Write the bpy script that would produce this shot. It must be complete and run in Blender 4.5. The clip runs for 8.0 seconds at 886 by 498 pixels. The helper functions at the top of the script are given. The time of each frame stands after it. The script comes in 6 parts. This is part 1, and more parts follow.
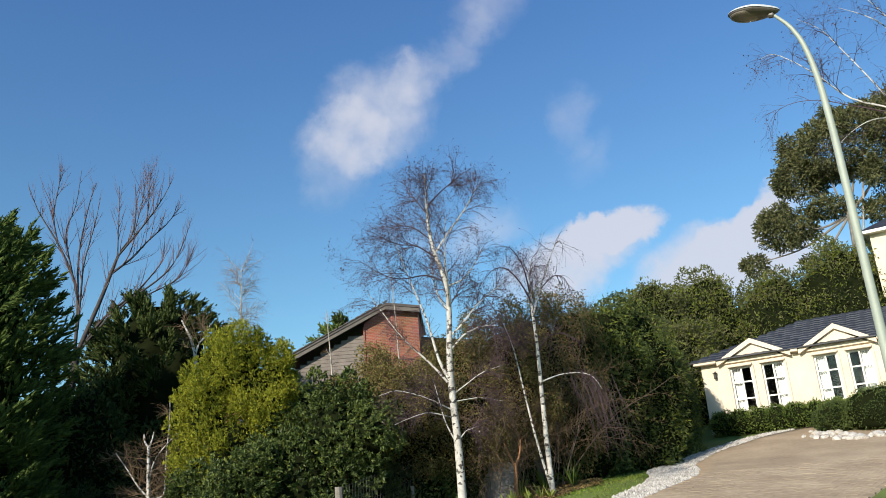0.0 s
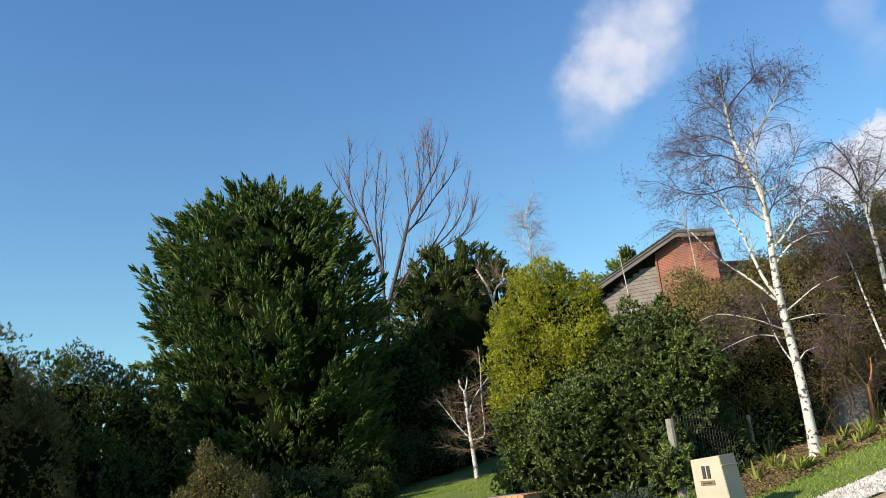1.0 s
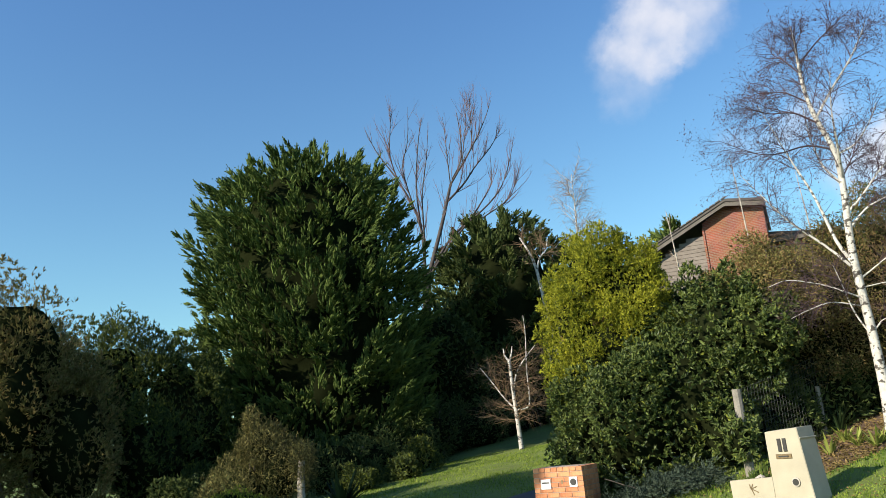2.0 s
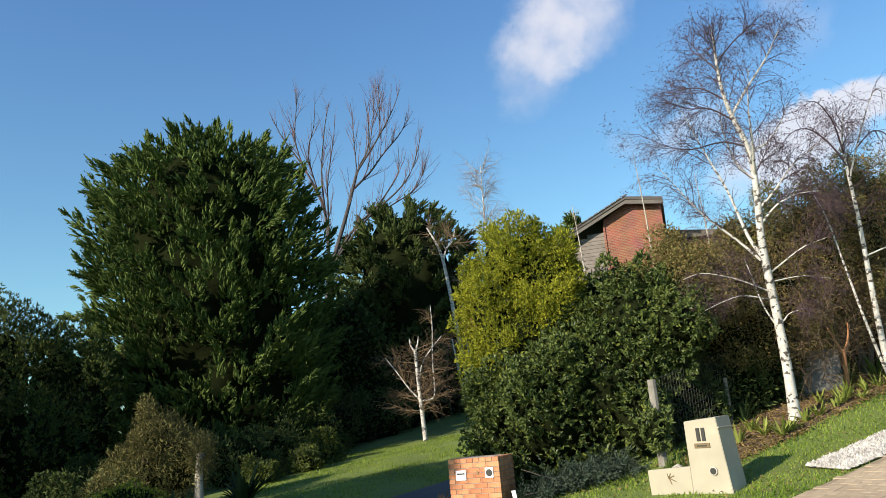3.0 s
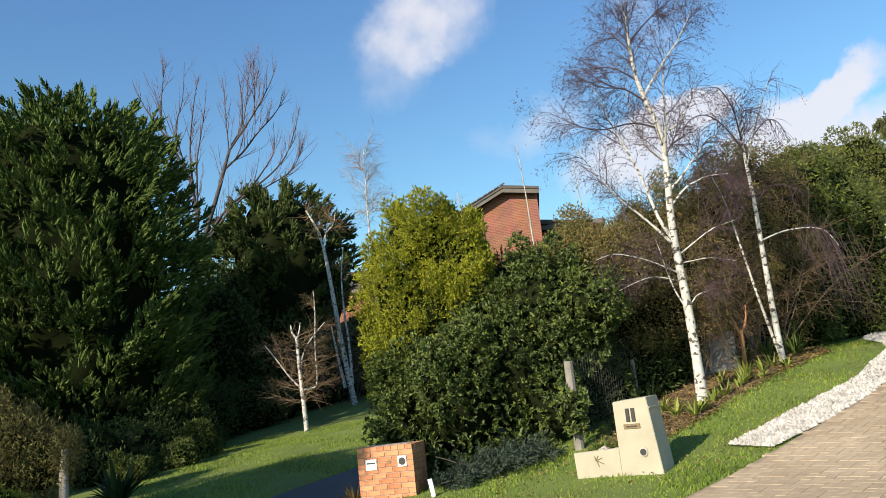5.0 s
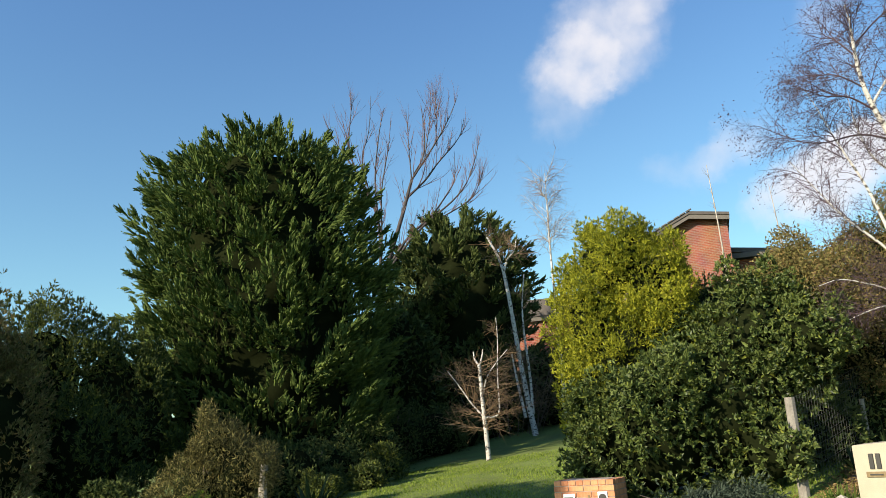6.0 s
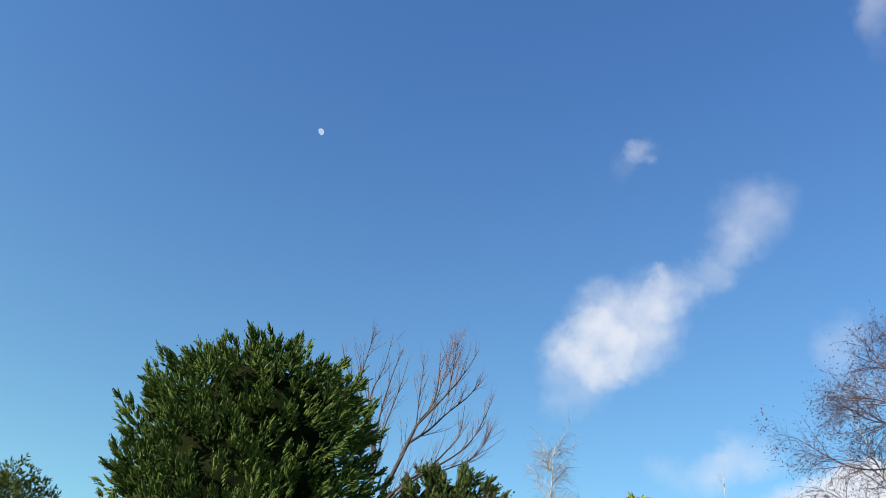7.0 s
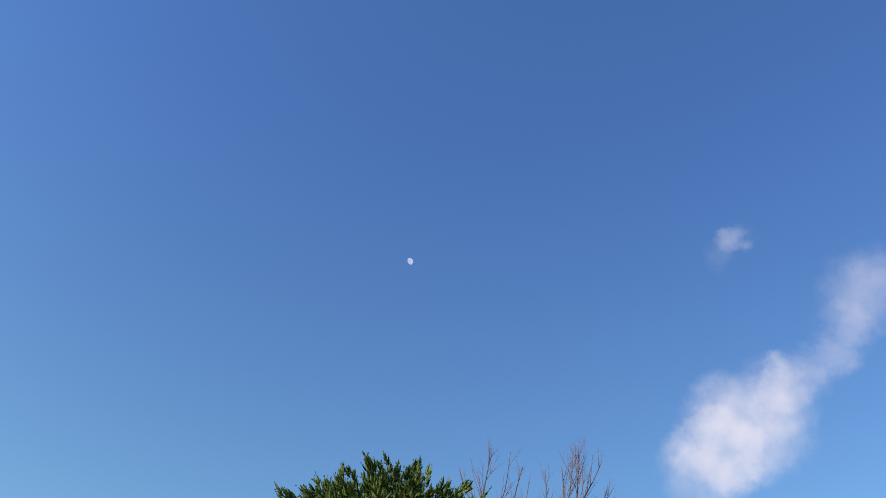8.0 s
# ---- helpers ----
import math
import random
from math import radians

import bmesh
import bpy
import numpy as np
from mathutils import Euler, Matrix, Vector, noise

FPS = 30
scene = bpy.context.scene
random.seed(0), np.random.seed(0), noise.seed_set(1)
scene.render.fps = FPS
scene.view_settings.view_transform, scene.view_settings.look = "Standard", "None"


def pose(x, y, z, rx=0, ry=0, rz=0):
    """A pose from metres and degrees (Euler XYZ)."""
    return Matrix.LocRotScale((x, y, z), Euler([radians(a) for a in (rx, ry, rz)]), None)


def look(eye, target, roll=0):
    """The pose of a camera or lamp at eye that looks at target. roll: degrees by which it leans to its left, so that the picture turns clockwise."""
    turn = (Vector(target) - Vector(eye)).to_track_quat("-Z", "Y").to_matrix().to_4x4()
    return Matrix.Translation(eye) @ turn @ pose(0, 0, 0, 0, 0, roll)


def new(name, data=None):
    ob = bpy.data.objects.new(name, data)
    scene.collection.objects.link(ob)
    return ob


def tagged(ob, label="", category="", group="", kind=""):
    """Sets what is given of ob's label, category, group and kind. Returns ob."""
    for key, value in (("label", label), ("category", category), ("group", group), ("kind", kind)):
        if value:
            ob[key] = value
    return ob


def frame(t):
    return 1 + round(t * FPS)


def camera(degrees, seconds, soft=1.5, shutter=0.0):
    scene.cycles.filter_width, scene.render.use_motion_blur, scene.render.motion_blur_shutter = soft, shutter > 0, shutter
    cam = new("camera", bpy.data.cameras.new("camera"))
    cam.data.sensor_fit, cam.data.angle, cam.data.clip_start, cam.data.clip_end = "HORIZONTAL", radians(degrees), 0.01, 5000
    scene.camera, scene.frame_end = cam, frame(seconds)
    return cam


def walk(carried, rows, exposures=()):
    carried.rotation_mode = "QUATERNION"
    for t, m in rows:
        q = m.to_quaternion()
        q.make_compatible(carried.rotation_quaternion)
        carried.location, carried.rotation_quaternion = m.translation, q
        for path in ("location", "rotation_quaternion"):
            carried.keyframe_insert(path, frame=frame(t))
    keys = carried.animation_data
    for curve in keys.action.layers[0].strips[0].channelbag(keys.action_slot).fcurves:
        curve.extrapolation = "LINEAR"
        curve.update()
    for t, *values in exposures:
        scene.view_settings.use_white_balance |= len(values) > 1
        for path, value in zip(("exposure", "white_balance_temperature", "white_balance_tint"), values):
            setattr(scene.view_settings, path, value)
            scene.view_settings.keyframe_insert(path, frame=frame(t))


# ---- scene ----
cam = camera(57.3, 8.0, 0.8)
PATH = [
    (0, (4.951, 0.269, 1.6), (4.882, 2.178, 2.194), -4.5),
    (0.5, (4.609, 0.645, 1.6), (4.246, 2.533, 2.149), -4.2),
    (1, (4.291, 0.933, 1.6), (3.558, 2.72, 2.118), -6.2),
    (1.5, (3.991, 1.157, 1.6), (3.178, 2.921, 2.076), -5.4),
    (1.7, (3.874, 1.233, 1.6), (3.044, 2.993, 2.065), -5.1),
    (2.8, (3.25, 1.577, 1.6), (2.551, 3.399, 2.033), -6.4),
    (3, (3.139, 1.633, 1.6), (2.547, 3.496, 2.02), -5.3),
    (3.5, (2.86, 1.774, 1.6), (2.452, 3.69, 2.003), -7.4),
    (4, (2.581, 1.923, 1.6), (2.352, 3.875, 1.97), -5.7),
    (4.2, (2.47, 1.986, 1.6), (2.335, 3.948, 1.96), -5.2),
    (5.3, (1.86, 2.376, 1.6), (1.477, 4.303, 1.975), -5.7),
    (5.5, (1.751, 2.455, 1.6), (1.266, 4.355, 1.992), -4.6),
    (6, (1.484, 2.658, 1.6), (0.828, 4.488, 2.074), -3.5),
    (6.5, (1.228, 2.867, 1.6), (0.508, 4.616, 2.249), -0.2),
    (7, (0.991, 3.071, 1.6), (0.372, 4.662, 2.642), 8.6),
    (7.5, (0.777, 3.257, 1.6), (0.154, 4.726, 2.805), 6.3),
    (8, (0.597, 3.41, 1.6), (-0.197, 4.751, 2.854), 6.9),
]
walk(cam, [(t, look(eye, target, roll)) for t, eye, target, roll in PATH], [(0, 0.40, 6300, 10), (1, 0.70, 6500, 10), (1.5, 0.75, 6550, 9), (3.5, 0.68, 6600, 10), (5.5, 0.75, 6800, 10), (6.5, 0.88, 7050, 10), (7, 0.74, 6550, 6), (7.5, 0.65, 6500, 11), (8, 0.61, 6500, 15)])

# ---- world, sun ----
SUN = Vector((-0.559, -0.829, 0.466)).normalized()
world = bpy.data.worlds.new("sky")
scene.world = world
world.use_nodes = True
wt = world.node_tree
wt.nodes.clear()


def wmath(op, a, b=None):
    n = wt.nodes.new("ShaderNodeMath")
    n.operation = op
    for i, v in enumerate((a, b)):
        if v is None:
            continue
        if isinstance(v, (int, float)):
            n.inputs[i].default_value = v
        else:
            wt.links.new(v, n.inputs[i])
    return n.outputs[0]


def wdot(a, vec):
    n = wt.nodes.new("ShaderNodeVectorMath")
    n.operation = "DOT_PRODUCT"
    wt.links.new(a, n.inputs[0])
    n.inputs[1].default_value = vec
    return n.outputs["Value"]


sky = wt.nodes.new("ShaderNodeTexSky")
sky.sky_type = "NISHITA"
sky.sun_disc = False
sky.sun_elevation = math.asin(SUN.z)
sky.sun_rotation = math.atan2(SUN.x, SUN.y)
sky.altitude = 300
sky.air_density = 1.0
sky.dust_density = 0.7
sky.ozone_density = 1.6
geo = wt.nodes.new("ShaderNodeTexCoord")
way = geo.outputs["Generated"]
warp = wt.nodes.new("ShaderNodeTexNoise")
warp.inputs["Scale"].default_value = 10.0
warp.inputs["Detail"].default_value = 7.0
warp.inputs["Roughness"].default_value = 0.6
wt.links.new(way, warp.inputs["Vector"])
half_off = wt.nodes.new("ShaderNodeVectorMath")
half_off.operation = "MULTIPLY_ADD"
wt.links.new(warp.outputs["Color"], half_off.inputs[0])
half_off.inputs[1].default_value = (0.105, 0.105, 0.105)
half_off.inputs[2].default_value = (-0.050, -0.0515, -0.047)
moved = wt.nodes.new("ShaderNodeVectorMath")
moved.operation = "ADD"
wt.links.new(way, moved.inputs[0])
wt.links.new(half_off.outputs[0], moved.inputs[1])
moved = moved.outputs[0]
# each cloud puff: direction, half width and height in radians, lean, density
PUFFS = [
    ((-0.150, 0.898, 0.416), 0.056, 0.086, -26, 0.55),
    ((-0.098, 0.879, 0.462), 0.092, 0.078, 26, 0.62),
    ((-0.030, 0.865, 0.500), 0.070, 0.044, 34, 0.34),
    ((0.012, 0.848, 0.532), 0.056, 0.044, 40, 0.20),
    ((0.049, 0.818, 0.573), 0.066, 0.056, 20, 0.37),
    ((-0.083, 0.780, 0.621), 0.022, 0.046, -30, 0.2),
    ((-0.066, 0.772, 0.632), 0.030, 0.018, 10, 0.18),
    ((0.186, 0.667, 0.721), 0.030, 0.070, -10, 0.32),
    ((0.133, 0.892, 0.432), 0.034, 0.050, -20, 0.30),
    ((0.150, 0.912, 0.385), 0.050, 0.030, 20, 0.22),
    ((0.000, 0.950, 0.318), 0.080, 0.036, 14, 0.46),
    ((0.120, 0.950, 0.272), 0.115, 0.055, 14, 1.1),
    ((0.165, 0.938, 0.298), 0.070, 0.034, 8, 1.15),
    ((0.335, 0.897, 0.291), 0.075, 0.030, 18, 1.15),
    ((0.270, 0.925, 0.256), 0.100, 0.046, 26, 0.95),
    ((0.330, 0.915, 0.235), 0.110, 0.042, 10, 0.8),
]
total = None
for c, a, b, lean, dens in PUFFS:
    c = Vector(c).normalized()
    right = c.cross(Vector((0, 0, 1))).normalized()
    up = right.cross(c)
    r1 = right * math.cos(radians(lean)) + up * math.sin(radians(lean))
    u1 = up * math.cos(radians(lean)) - right * math.sin(radians(lean))
    u = wmath("MULTIPLY", wmath("SUBTRACT", wdot(moved, r1), r1.dot(c)), 1 / a)
    v = wmath("MULTIPLY", wmath("SUBTRACT", wdot(moved, u1), u1.dot(c)), 1 / b)
    q = wmath("ADD", wmath("MULTIPLY", u, u), wmath("MULTIPLY", v, v))
    front = wmath("GREATER_THAN", wdot(way, c), 0.5)
    m = wmath("MULTIPLY", wmath("MULTIPLY", wmath("MAXIMUM", wmath("SUBTRACT", 1.0, q), 0.0), dens), front)
    total = m if total is None else wmath("ADD", total, m)
fine = wt.nodes.new("ShaderNodeTexNoise")
fine.inputs["Scale"].default_value = 15.0
fine.inputs["Detail"].default_value = 5.0
fine.inputs["Roughness"].default_value = 0.5
wt.links.new(way, fine.inputs["Vector"])
body = wmath("MULTIPLY", total, wmath("ADD", wmath("MULTIPLY", fine.outputs["Fac"], 1.6), 0.15))
ramp = wt.nodes.new("ShaderNodeValToRGB")
ramp.color_ramp.elements[0].position = 0.03
ramp.color_ramp.elements[1].position = 0.95
ramp.color_ramp.interpolation = "EASE"
ramp.color_ramp.elements[1].color = (0.88, 0.88, 0.88, 1)
wt.links.new(body, ramp.inputs["Fac"])
tint = wt.nodes.new("ShaderNodeMix")
tint.data_type = "RGBA"
tint.blend_type = "MULTIPLY"
tint.inputs["Factor"].default_value = 1.0
wt.links.new(sky.outputs["Color"], tint.inputs["A"])
high = wt.nodes.new("ShaderNodeSeparateXYZ")
wt.links.new(way, high.inputs[0])
rise = wt.nodes.new("ShaderNodeValToRGB")
rise.color_ramp.elements[0].position = 0.12
rise.color_ramp.elements[0].color = (0.84, 1.16, 1.11, 1)
rise.color_ramp.elements[1].position = 0.72
rise.color_ramp.elements[1].color = (0.65, 1.01, 1.46, 1)
wt.links.new(high.outputs["Z"], rise.inputs["Fac"])
wt.links.new(rise.outputs["Color"], tint.inputs["B"])
mix = wt.nodes.new("ShaderNodeMix")
mix.data_type = "RGBA"
wt.links.new(ramp.outputs["Color"], mix.inputs["Factor"])
wt.links.new(tint.outputs["Result"], mix.inputs["A"])
mix.inputs["B"].default_value = (5.35, 5.4, 5.95, 1)
bg = wt.nodes.new("ShaderNodeBackground")
bg.inputs["Strength"].default_value = 0.098
wt.links.new(mix.outputs["Result"], bg.inputs["Color"])
out = wt.nodes.new("ShaderNodeOutputWorld")
wt.links.new(bg.outputs[0], out.inputs[0])

lamp = bpy.data.lights.new("sun", "SUN")
lamp.energy = 4.9
lamp.angle = radians(0.53)
lamp.color = (1.0, 0.90, 0.74)
sun_lamp = new("sun", lamp)
sun_lamp.matrix_world = look(SUN * 60, (0, 0, 0))


# ---- materials ----
def mat(name, c1, c2, rough=0.8, scale=6.0, fine=60.0, bump=0.3, metal=0.0, coord="Object", per="", trans=0.0, spread=0.35, dist=0.01, spec=0.5):
    m = bpy.data.materials.new(name)
    m.use_nodes = True
    t = m.node_tree
    b = t.nodes["Principled BSDF"]
    tc = t.nodes.new("ShaderNodeNewGeometry" if coord == "Position" else "ShaderNodeTexCoord")
    n1 = t.nodes.new("ShaderNodeTexNoise")
    n1.inputs["Scale"].default_value = scale
    n1.inputs["Detail"].default_value = 5
    n2 = t.nodes.new("ShaderNodeTexNoise")
    n2.inputs["Scale"].default_value = fine
    n2.inputs["Detail"].default_value = 4
    for n in (n1, n2):
        t.links.new(tc.outputs[coord], n.inputs["Vector"])
    add = t.nodes.new("ShaderNodeMath")
    add.operation = "MULTIPLY_ADD"
    t.links.new(n2.outputs["Fac"], add.inputs[0])
    add.inputs[1].default_value = 0.6
    half = t.nodes.new("ShaderNodeMath")
    half.operation = "MULTIPLY_ADD"
    t.links.new(n1.outputs["Fac"], half.inputs[0])
    half.inputs[1].default_value = 1.2
    half.inputs[2].default_value = -0.4
    t.links.new(half.outputs[0], add.inputs[2])
    fac = add.outputs[0]
    if per:
        if per == "island":
            src = t.nodes.new("ShaderNodeNewGeometry").outputs["Random Per Island"]
        else:
            src = t.nodes.new("ShaderNodeObjectInfo").outputs["Random"]
        k = t.nodes.new("ShaderNodeMath")
        k.operation = "MULTIPLY_ADD"
        t.links.new(src, k.inputs[0])
        k.inputs[1].default_value = spread * 2
        k.inputs[2].default_value = -spread
        s = t.nodes.new("ShaderNodeMath")
        s.operation = "ADD"
        t.links.new(fac, s.inputs[0])
        t.links.new(k.outputs[0], s.inputs[1])
        fac = s.outputs[0]
    rp = t.nodes.new("ShaderNodeValToRGB")
    rp.color_ramp.elements[0].position = 0.1
    rp.color_ramp.elements[1].position = 0.9
    rp.color_ramp.elements[0].color = (*c1, 1)
    rp.color_ramp.elements[1].color = (*c2, 1)
    t.links.new(fac, rp.inputs["Fac"])
    t.links.new(rp.outputs["Color"], b.inputs["Base Color"])
    b.inputs["Roughness"].default_value = rough
    b.inputs["Metallic"].default_value = metal
    b.inputs["Specular IOR Level"].default_value = spec
    if bump:
        bp = t.nodes.new("ShaderNodeBump")
        bp.inputs["Strength"].default_value = bump
        bp.inputs["Distance"].default_value = dist
        t.links.new(add.outputs[0], bp.inputs["Height"])
        t.links.new(bp.outputs[0], b.inputs["Normal"])
    if trans:
        tr = t.nodes.new("ShaderNodeBsdfTranslucent")
        t.links.new(rp.outputs["Color"], tr.inputs["Color"])
        mx = t.nodes.new("ShaderNodeMixShader")
        mx.inputs[0].default_value = trans
        t.links.new(b.outputs[0], mx.inputs[1])
        t.links.new(tr.outputs[0], mx.inputs[2])
        t.links.new(mx.outputs[0], t.nodes["Material Output"].inputs["Surface"])
    return m


def leaf(name, c1, c2, rough=0.5, trans=0.25, spread=0.45, spec=0.08):
    return mat(name, c1, c2, max(rough, 0.6), 0.9, 5.0, 0, 0, "Object", "island", trans, spread, spec=spec)


M_GRASS = mat("lawn_soil", (0.075, 0.092, 0.016), (0.15, 0.21, 0.034), 0.95, 0.8, 28, 0.8, dist=0.03)
M_BLADE = leaf("grass_blade", (0.085, 0.15, 0.016), (0.27, 0.335, 0.06), 0.6, 0.3)
M_ASPHALT = mat("asphalt", (0.035, 0.035, 0.037), (0.085, 0.083, 0.08), 0.9, 0.7, 90, 0.5)
M_PAVE_BED = mat("paver_sand", (0.24, 0.172, 0.106), (0.45, 0.345, 0.225), 0.95, 0.8, 9, 0.3)
M_PEBBLE_BED = mat("pebble_bed_grit", (0.14, 0.13, 0.115), (0.32, 0.30, 0.275), 0.95, 2, 30, 0.8, dist=0.03)
M_PAVER = mat("paver", (0.25, 0.182, 0.112), (0.47, 0.362, 0.238), 0.85, 0.8, 9, 0.15, per="object", spread=0.09, coord="Position")
M_PAVER_FAR = mat("paver_joined", (0.25, 0.182, 0.112), (0.47, 0.362, 0.238), 0.85, 0.8, 9, 0.15, per="island", spread=0.09, coord="Position")
M_PEBBLE = mat("white_pebble", (0.25, 0.228, 0.20), (0.52, 0.485, 0.435), 0.7, 3, 30, 0.2, per="island", spread=0.4)
M_MULCH = mat("bark_mulch", (0.05, 0.03, 0.018), (0.19, 0.115, 0.065), 0.95, 2.5, 26, 1.0, dist=0.04)
M_RENDER = mat("cream_wall_render", (0.60, 0.50, 0.38), (0.73, 0.63, 0.495), 0.85, 2.0, 70, 0.25)
M_RENDER_BOX = mat("letterbox_render", (0.31, 0.275, 0.205), (0.41, 0.37, 0.282), 0.85, 3.0, 90, 0.3)
M_BRICK = mat("orange_brick", (0.36, 0.125, 0.055), (0.60, 0.27, 0.13), 0.85, 8, 60, 0.4, per="object", spread=0.3)
M_MORTAR = mat("mortar", (0.26, 0.20, 0.16), (0.42, 0.35, 0.29), 0.95, 5, 80, 0.4)
M_BIRCH = mat("birch_bark", (0.30, 0.275, 0.245), (0.66, 0.63, 0.575), 0.75, 6, 22, 0.4)
M_BARK = mat("grey_bark", (0.06, 0.045, 0.035), (0.18, 0.14, 0.11), 0.9, 4, 40, 0.8)
M_BARK_DARK = mat("dark_grey_bark", (0.028, 0.024, 0.024), (0.085, 0.072, 0.068), 0.9, 4, 40, 0.8)
M_GUM_BARK = mat("gum_bark", (0.10, 0.085, 0.07), (0.27, 0.235, 0.20), 0.85, 3, 30, 0.5)
M_BARK_PALE = mat("pale_bark", (0.22, 0.19, 0.155), (0.52, 0.46, 0.39), 0.85, 5, 30, 0.6)
M_TWIG = mat("birch_twig", (0.034, 0.018, 0.024), (0.095, 0.054, 0.064), 0.7, 3, 20, 0, per="island", spread=0.3)
M_TWIG_RED = mat("red_twig", (0.07, 0.034, 0.034), (0.17, 0.092, 0.085), 0.7, 3, 20, 0, per="island", spread=0.3)
M_TWIG_BROWN = mat("brown_twig", (0.092, 0.058, 0.031), (0.26, 0.172, 0.094), 0.8, 3, 20, 0, per="island", spread=0.3)
L_CYPRESS = leaf("cypress_leaf", (0.021, 0.040, 0.012), (0.142, 0.188, 0.051), 0.7, 0.08, 0.28, spec=0.03)
L_DARK = leaf("dark_evergreen_leaf", (0.026, 0.044, 0.014), (0.11, 0.135, 0.042), 0.6, 0.15)
L_LAUREL = mat("glossy_laurel_leaf", (0.018, 0.036, 0.010), (0.135, 0.17, 0.046), 0.45, 0.9, 5.0, 0, per="island", trans=0.12, spread=0.4, spec=0.22)
L_YELLOW = leaf("yellow_green_leaf", (0.125, 0.15, 0.014), (0.51, 0.50, 0.055), 0.5, 0.45)
L_OLIVE = leaf("olive_leaf", (0.09, 0.085, 0.028), (0.28, 0.245, 0.09), 0.6, 0.25)
L_FERN = leaf("fern_leaf", (0.035, 0.038, 0.015), (0.13, 0.12, 0.048), 0.6, 0.2)
L_BROWN = leaf("brown_leaf", (0.10, 0.072, 0.028), (0.30, 0.215, 0.09), 0.7, 0.25)
L_HEDGE = leaf("hedge_leaf", (0.05, 0.085, 0.018), (0.17, 0.21, 0.05), 0.45, 0.2)
L_LIME = leaf("lime_green_leaf", (0.06, 0.085, 0.014), (0.22, 0.24, 0.045), 0.5, 0.3)
L_GUM = leaf("gum_leaf", (0.046, 0.056, 0.025), (0.185, 0.18, 0.08), 0.5, 0.2)
L_JUNIPER = leaf("blue_juniper_leaf", (0.022, 0.036, 0.026), (0.085, 0.112, 0.08), 0.6, 0.15)
L_STRAP = leaf("strap_leaf", (0.14, 0.18, 0.03), (0.44, 0.46, 0.13), 0.4, 0.3)
L_STRAP_DARK = leaf("dark_strap_leaf", (0.012, 0.025, 0.010), (0.045, 0.07, 0.025), 0.45, 0.1)
# near-black that paints the shade between and behind the leaves
M_SHADE = mat("crown_shade_black", (0.006, 0.008, 0.003), (0.016, 0.020, 0.008), 1.0, 2, 12, 0.5, spec=0.0)
M_TILE = mat("dark_roof_tile", (0.014, 0.015, 0.019), (0.040, 0.042, 0.050), 0.6, 3, 30, 0.4, per="island", spread=0.3)
M_TILE_BROWN = mat("brown_roof_tile", (0.035, 0.028, 0.024), (0.10, 0.082, 0.07), 0.6, 3, 30, 0.4, per="island", spread=0.3)
M_FASCIA = mat("weathered_fascia", (0.07, 0.06, 0.05), (0.15, 0.13, 0.11), 0.7, 2, 20, 0.2)
M_WEATHERBOARD = mat("grey_brown_weatherboard", (0.12, 0.098, 0.082), (0.23, 0.195, 0.165), 0.75, 2, 24, 0.3)
M_WHITE = mat("white_paint", (0.66, 0.63, 0.56), (0.82, 0.79, 0.72), 0.5, 3, 40, 0.1)
M_CURTAIN = mat("white_curtain", (0.55, 0.54, 0.52), (0.80, 0.79, 0.77), 0.9, 3, 30, 0.2)
# near-black for the painted shade behind the window panes
M_DARK = mat("room_shade_black", (0.010, 0.009, 0.008), (0.03, 0.026, 0.022), 0.9, 2, 10, 0)
M_POLE = mat("galvanised_pole", (0.27, 0.30, 0.25), (0.37, 0.40, 0.34), 0.6, 3, 50, 0.1, metal=0.1)
M_LIT_TOP = mat("lamp_top_lit", (0.42, 0.44, 0.44), (0.56, 0.58, 0.58), 0.45, 4, 30, 0.1)
M_LAMP = mat("lamp_housing", (0.06, 0.052, 0.045), (0.12, 0.105, 0.09), 0.45, 4, 30, 0.1)
M_DIFFUSER = mat("lamp_diffuser", (0.13, 0.105, 0.085), (0.21, 0.175, 0.145), 0.25, 4, 30, 0)
M_FENCE = mat("weathered_post", (0.12, 0.105, 0.09), (0.29, 0.265, 0.225), 0.9, 5, 40, 0.6)
M_WIRE = mat("fence_wire", (0.05, 0.05, 0.05), (0.12, 0.12, 0.115), 0.6, 4, 30, 0, metal=0.3)
M_ROCK = mat("grey_rock", (0.25, 0.22, 0.19), (0.52, 0.47, 0.41), 0.9, 6, 40, 0.6)
M_PLATE = mat("white_plate", (0.62, 0.62, 0.62), (0.80, 0.80, 0.80), 0.4, 4, 40, 0)
M_BLACK = mat("black_slot", (0.012, 0.011, 0.01), (0.03, 0.028, 0.025), 0.6, 4, 40, 0)
M_BRASS = mat("bronze_plate", (0.16, 0.11, 0.06), (0.30, 0.22, 0.13), 0.4, 6, 40, 0.1, metal=0.6)
M_SLAB = mat("slab_grey", (0.10, 0.098, 0.095), (0.19, 0.185, 0.18), 0.85, 1.5, 40, 0.3)

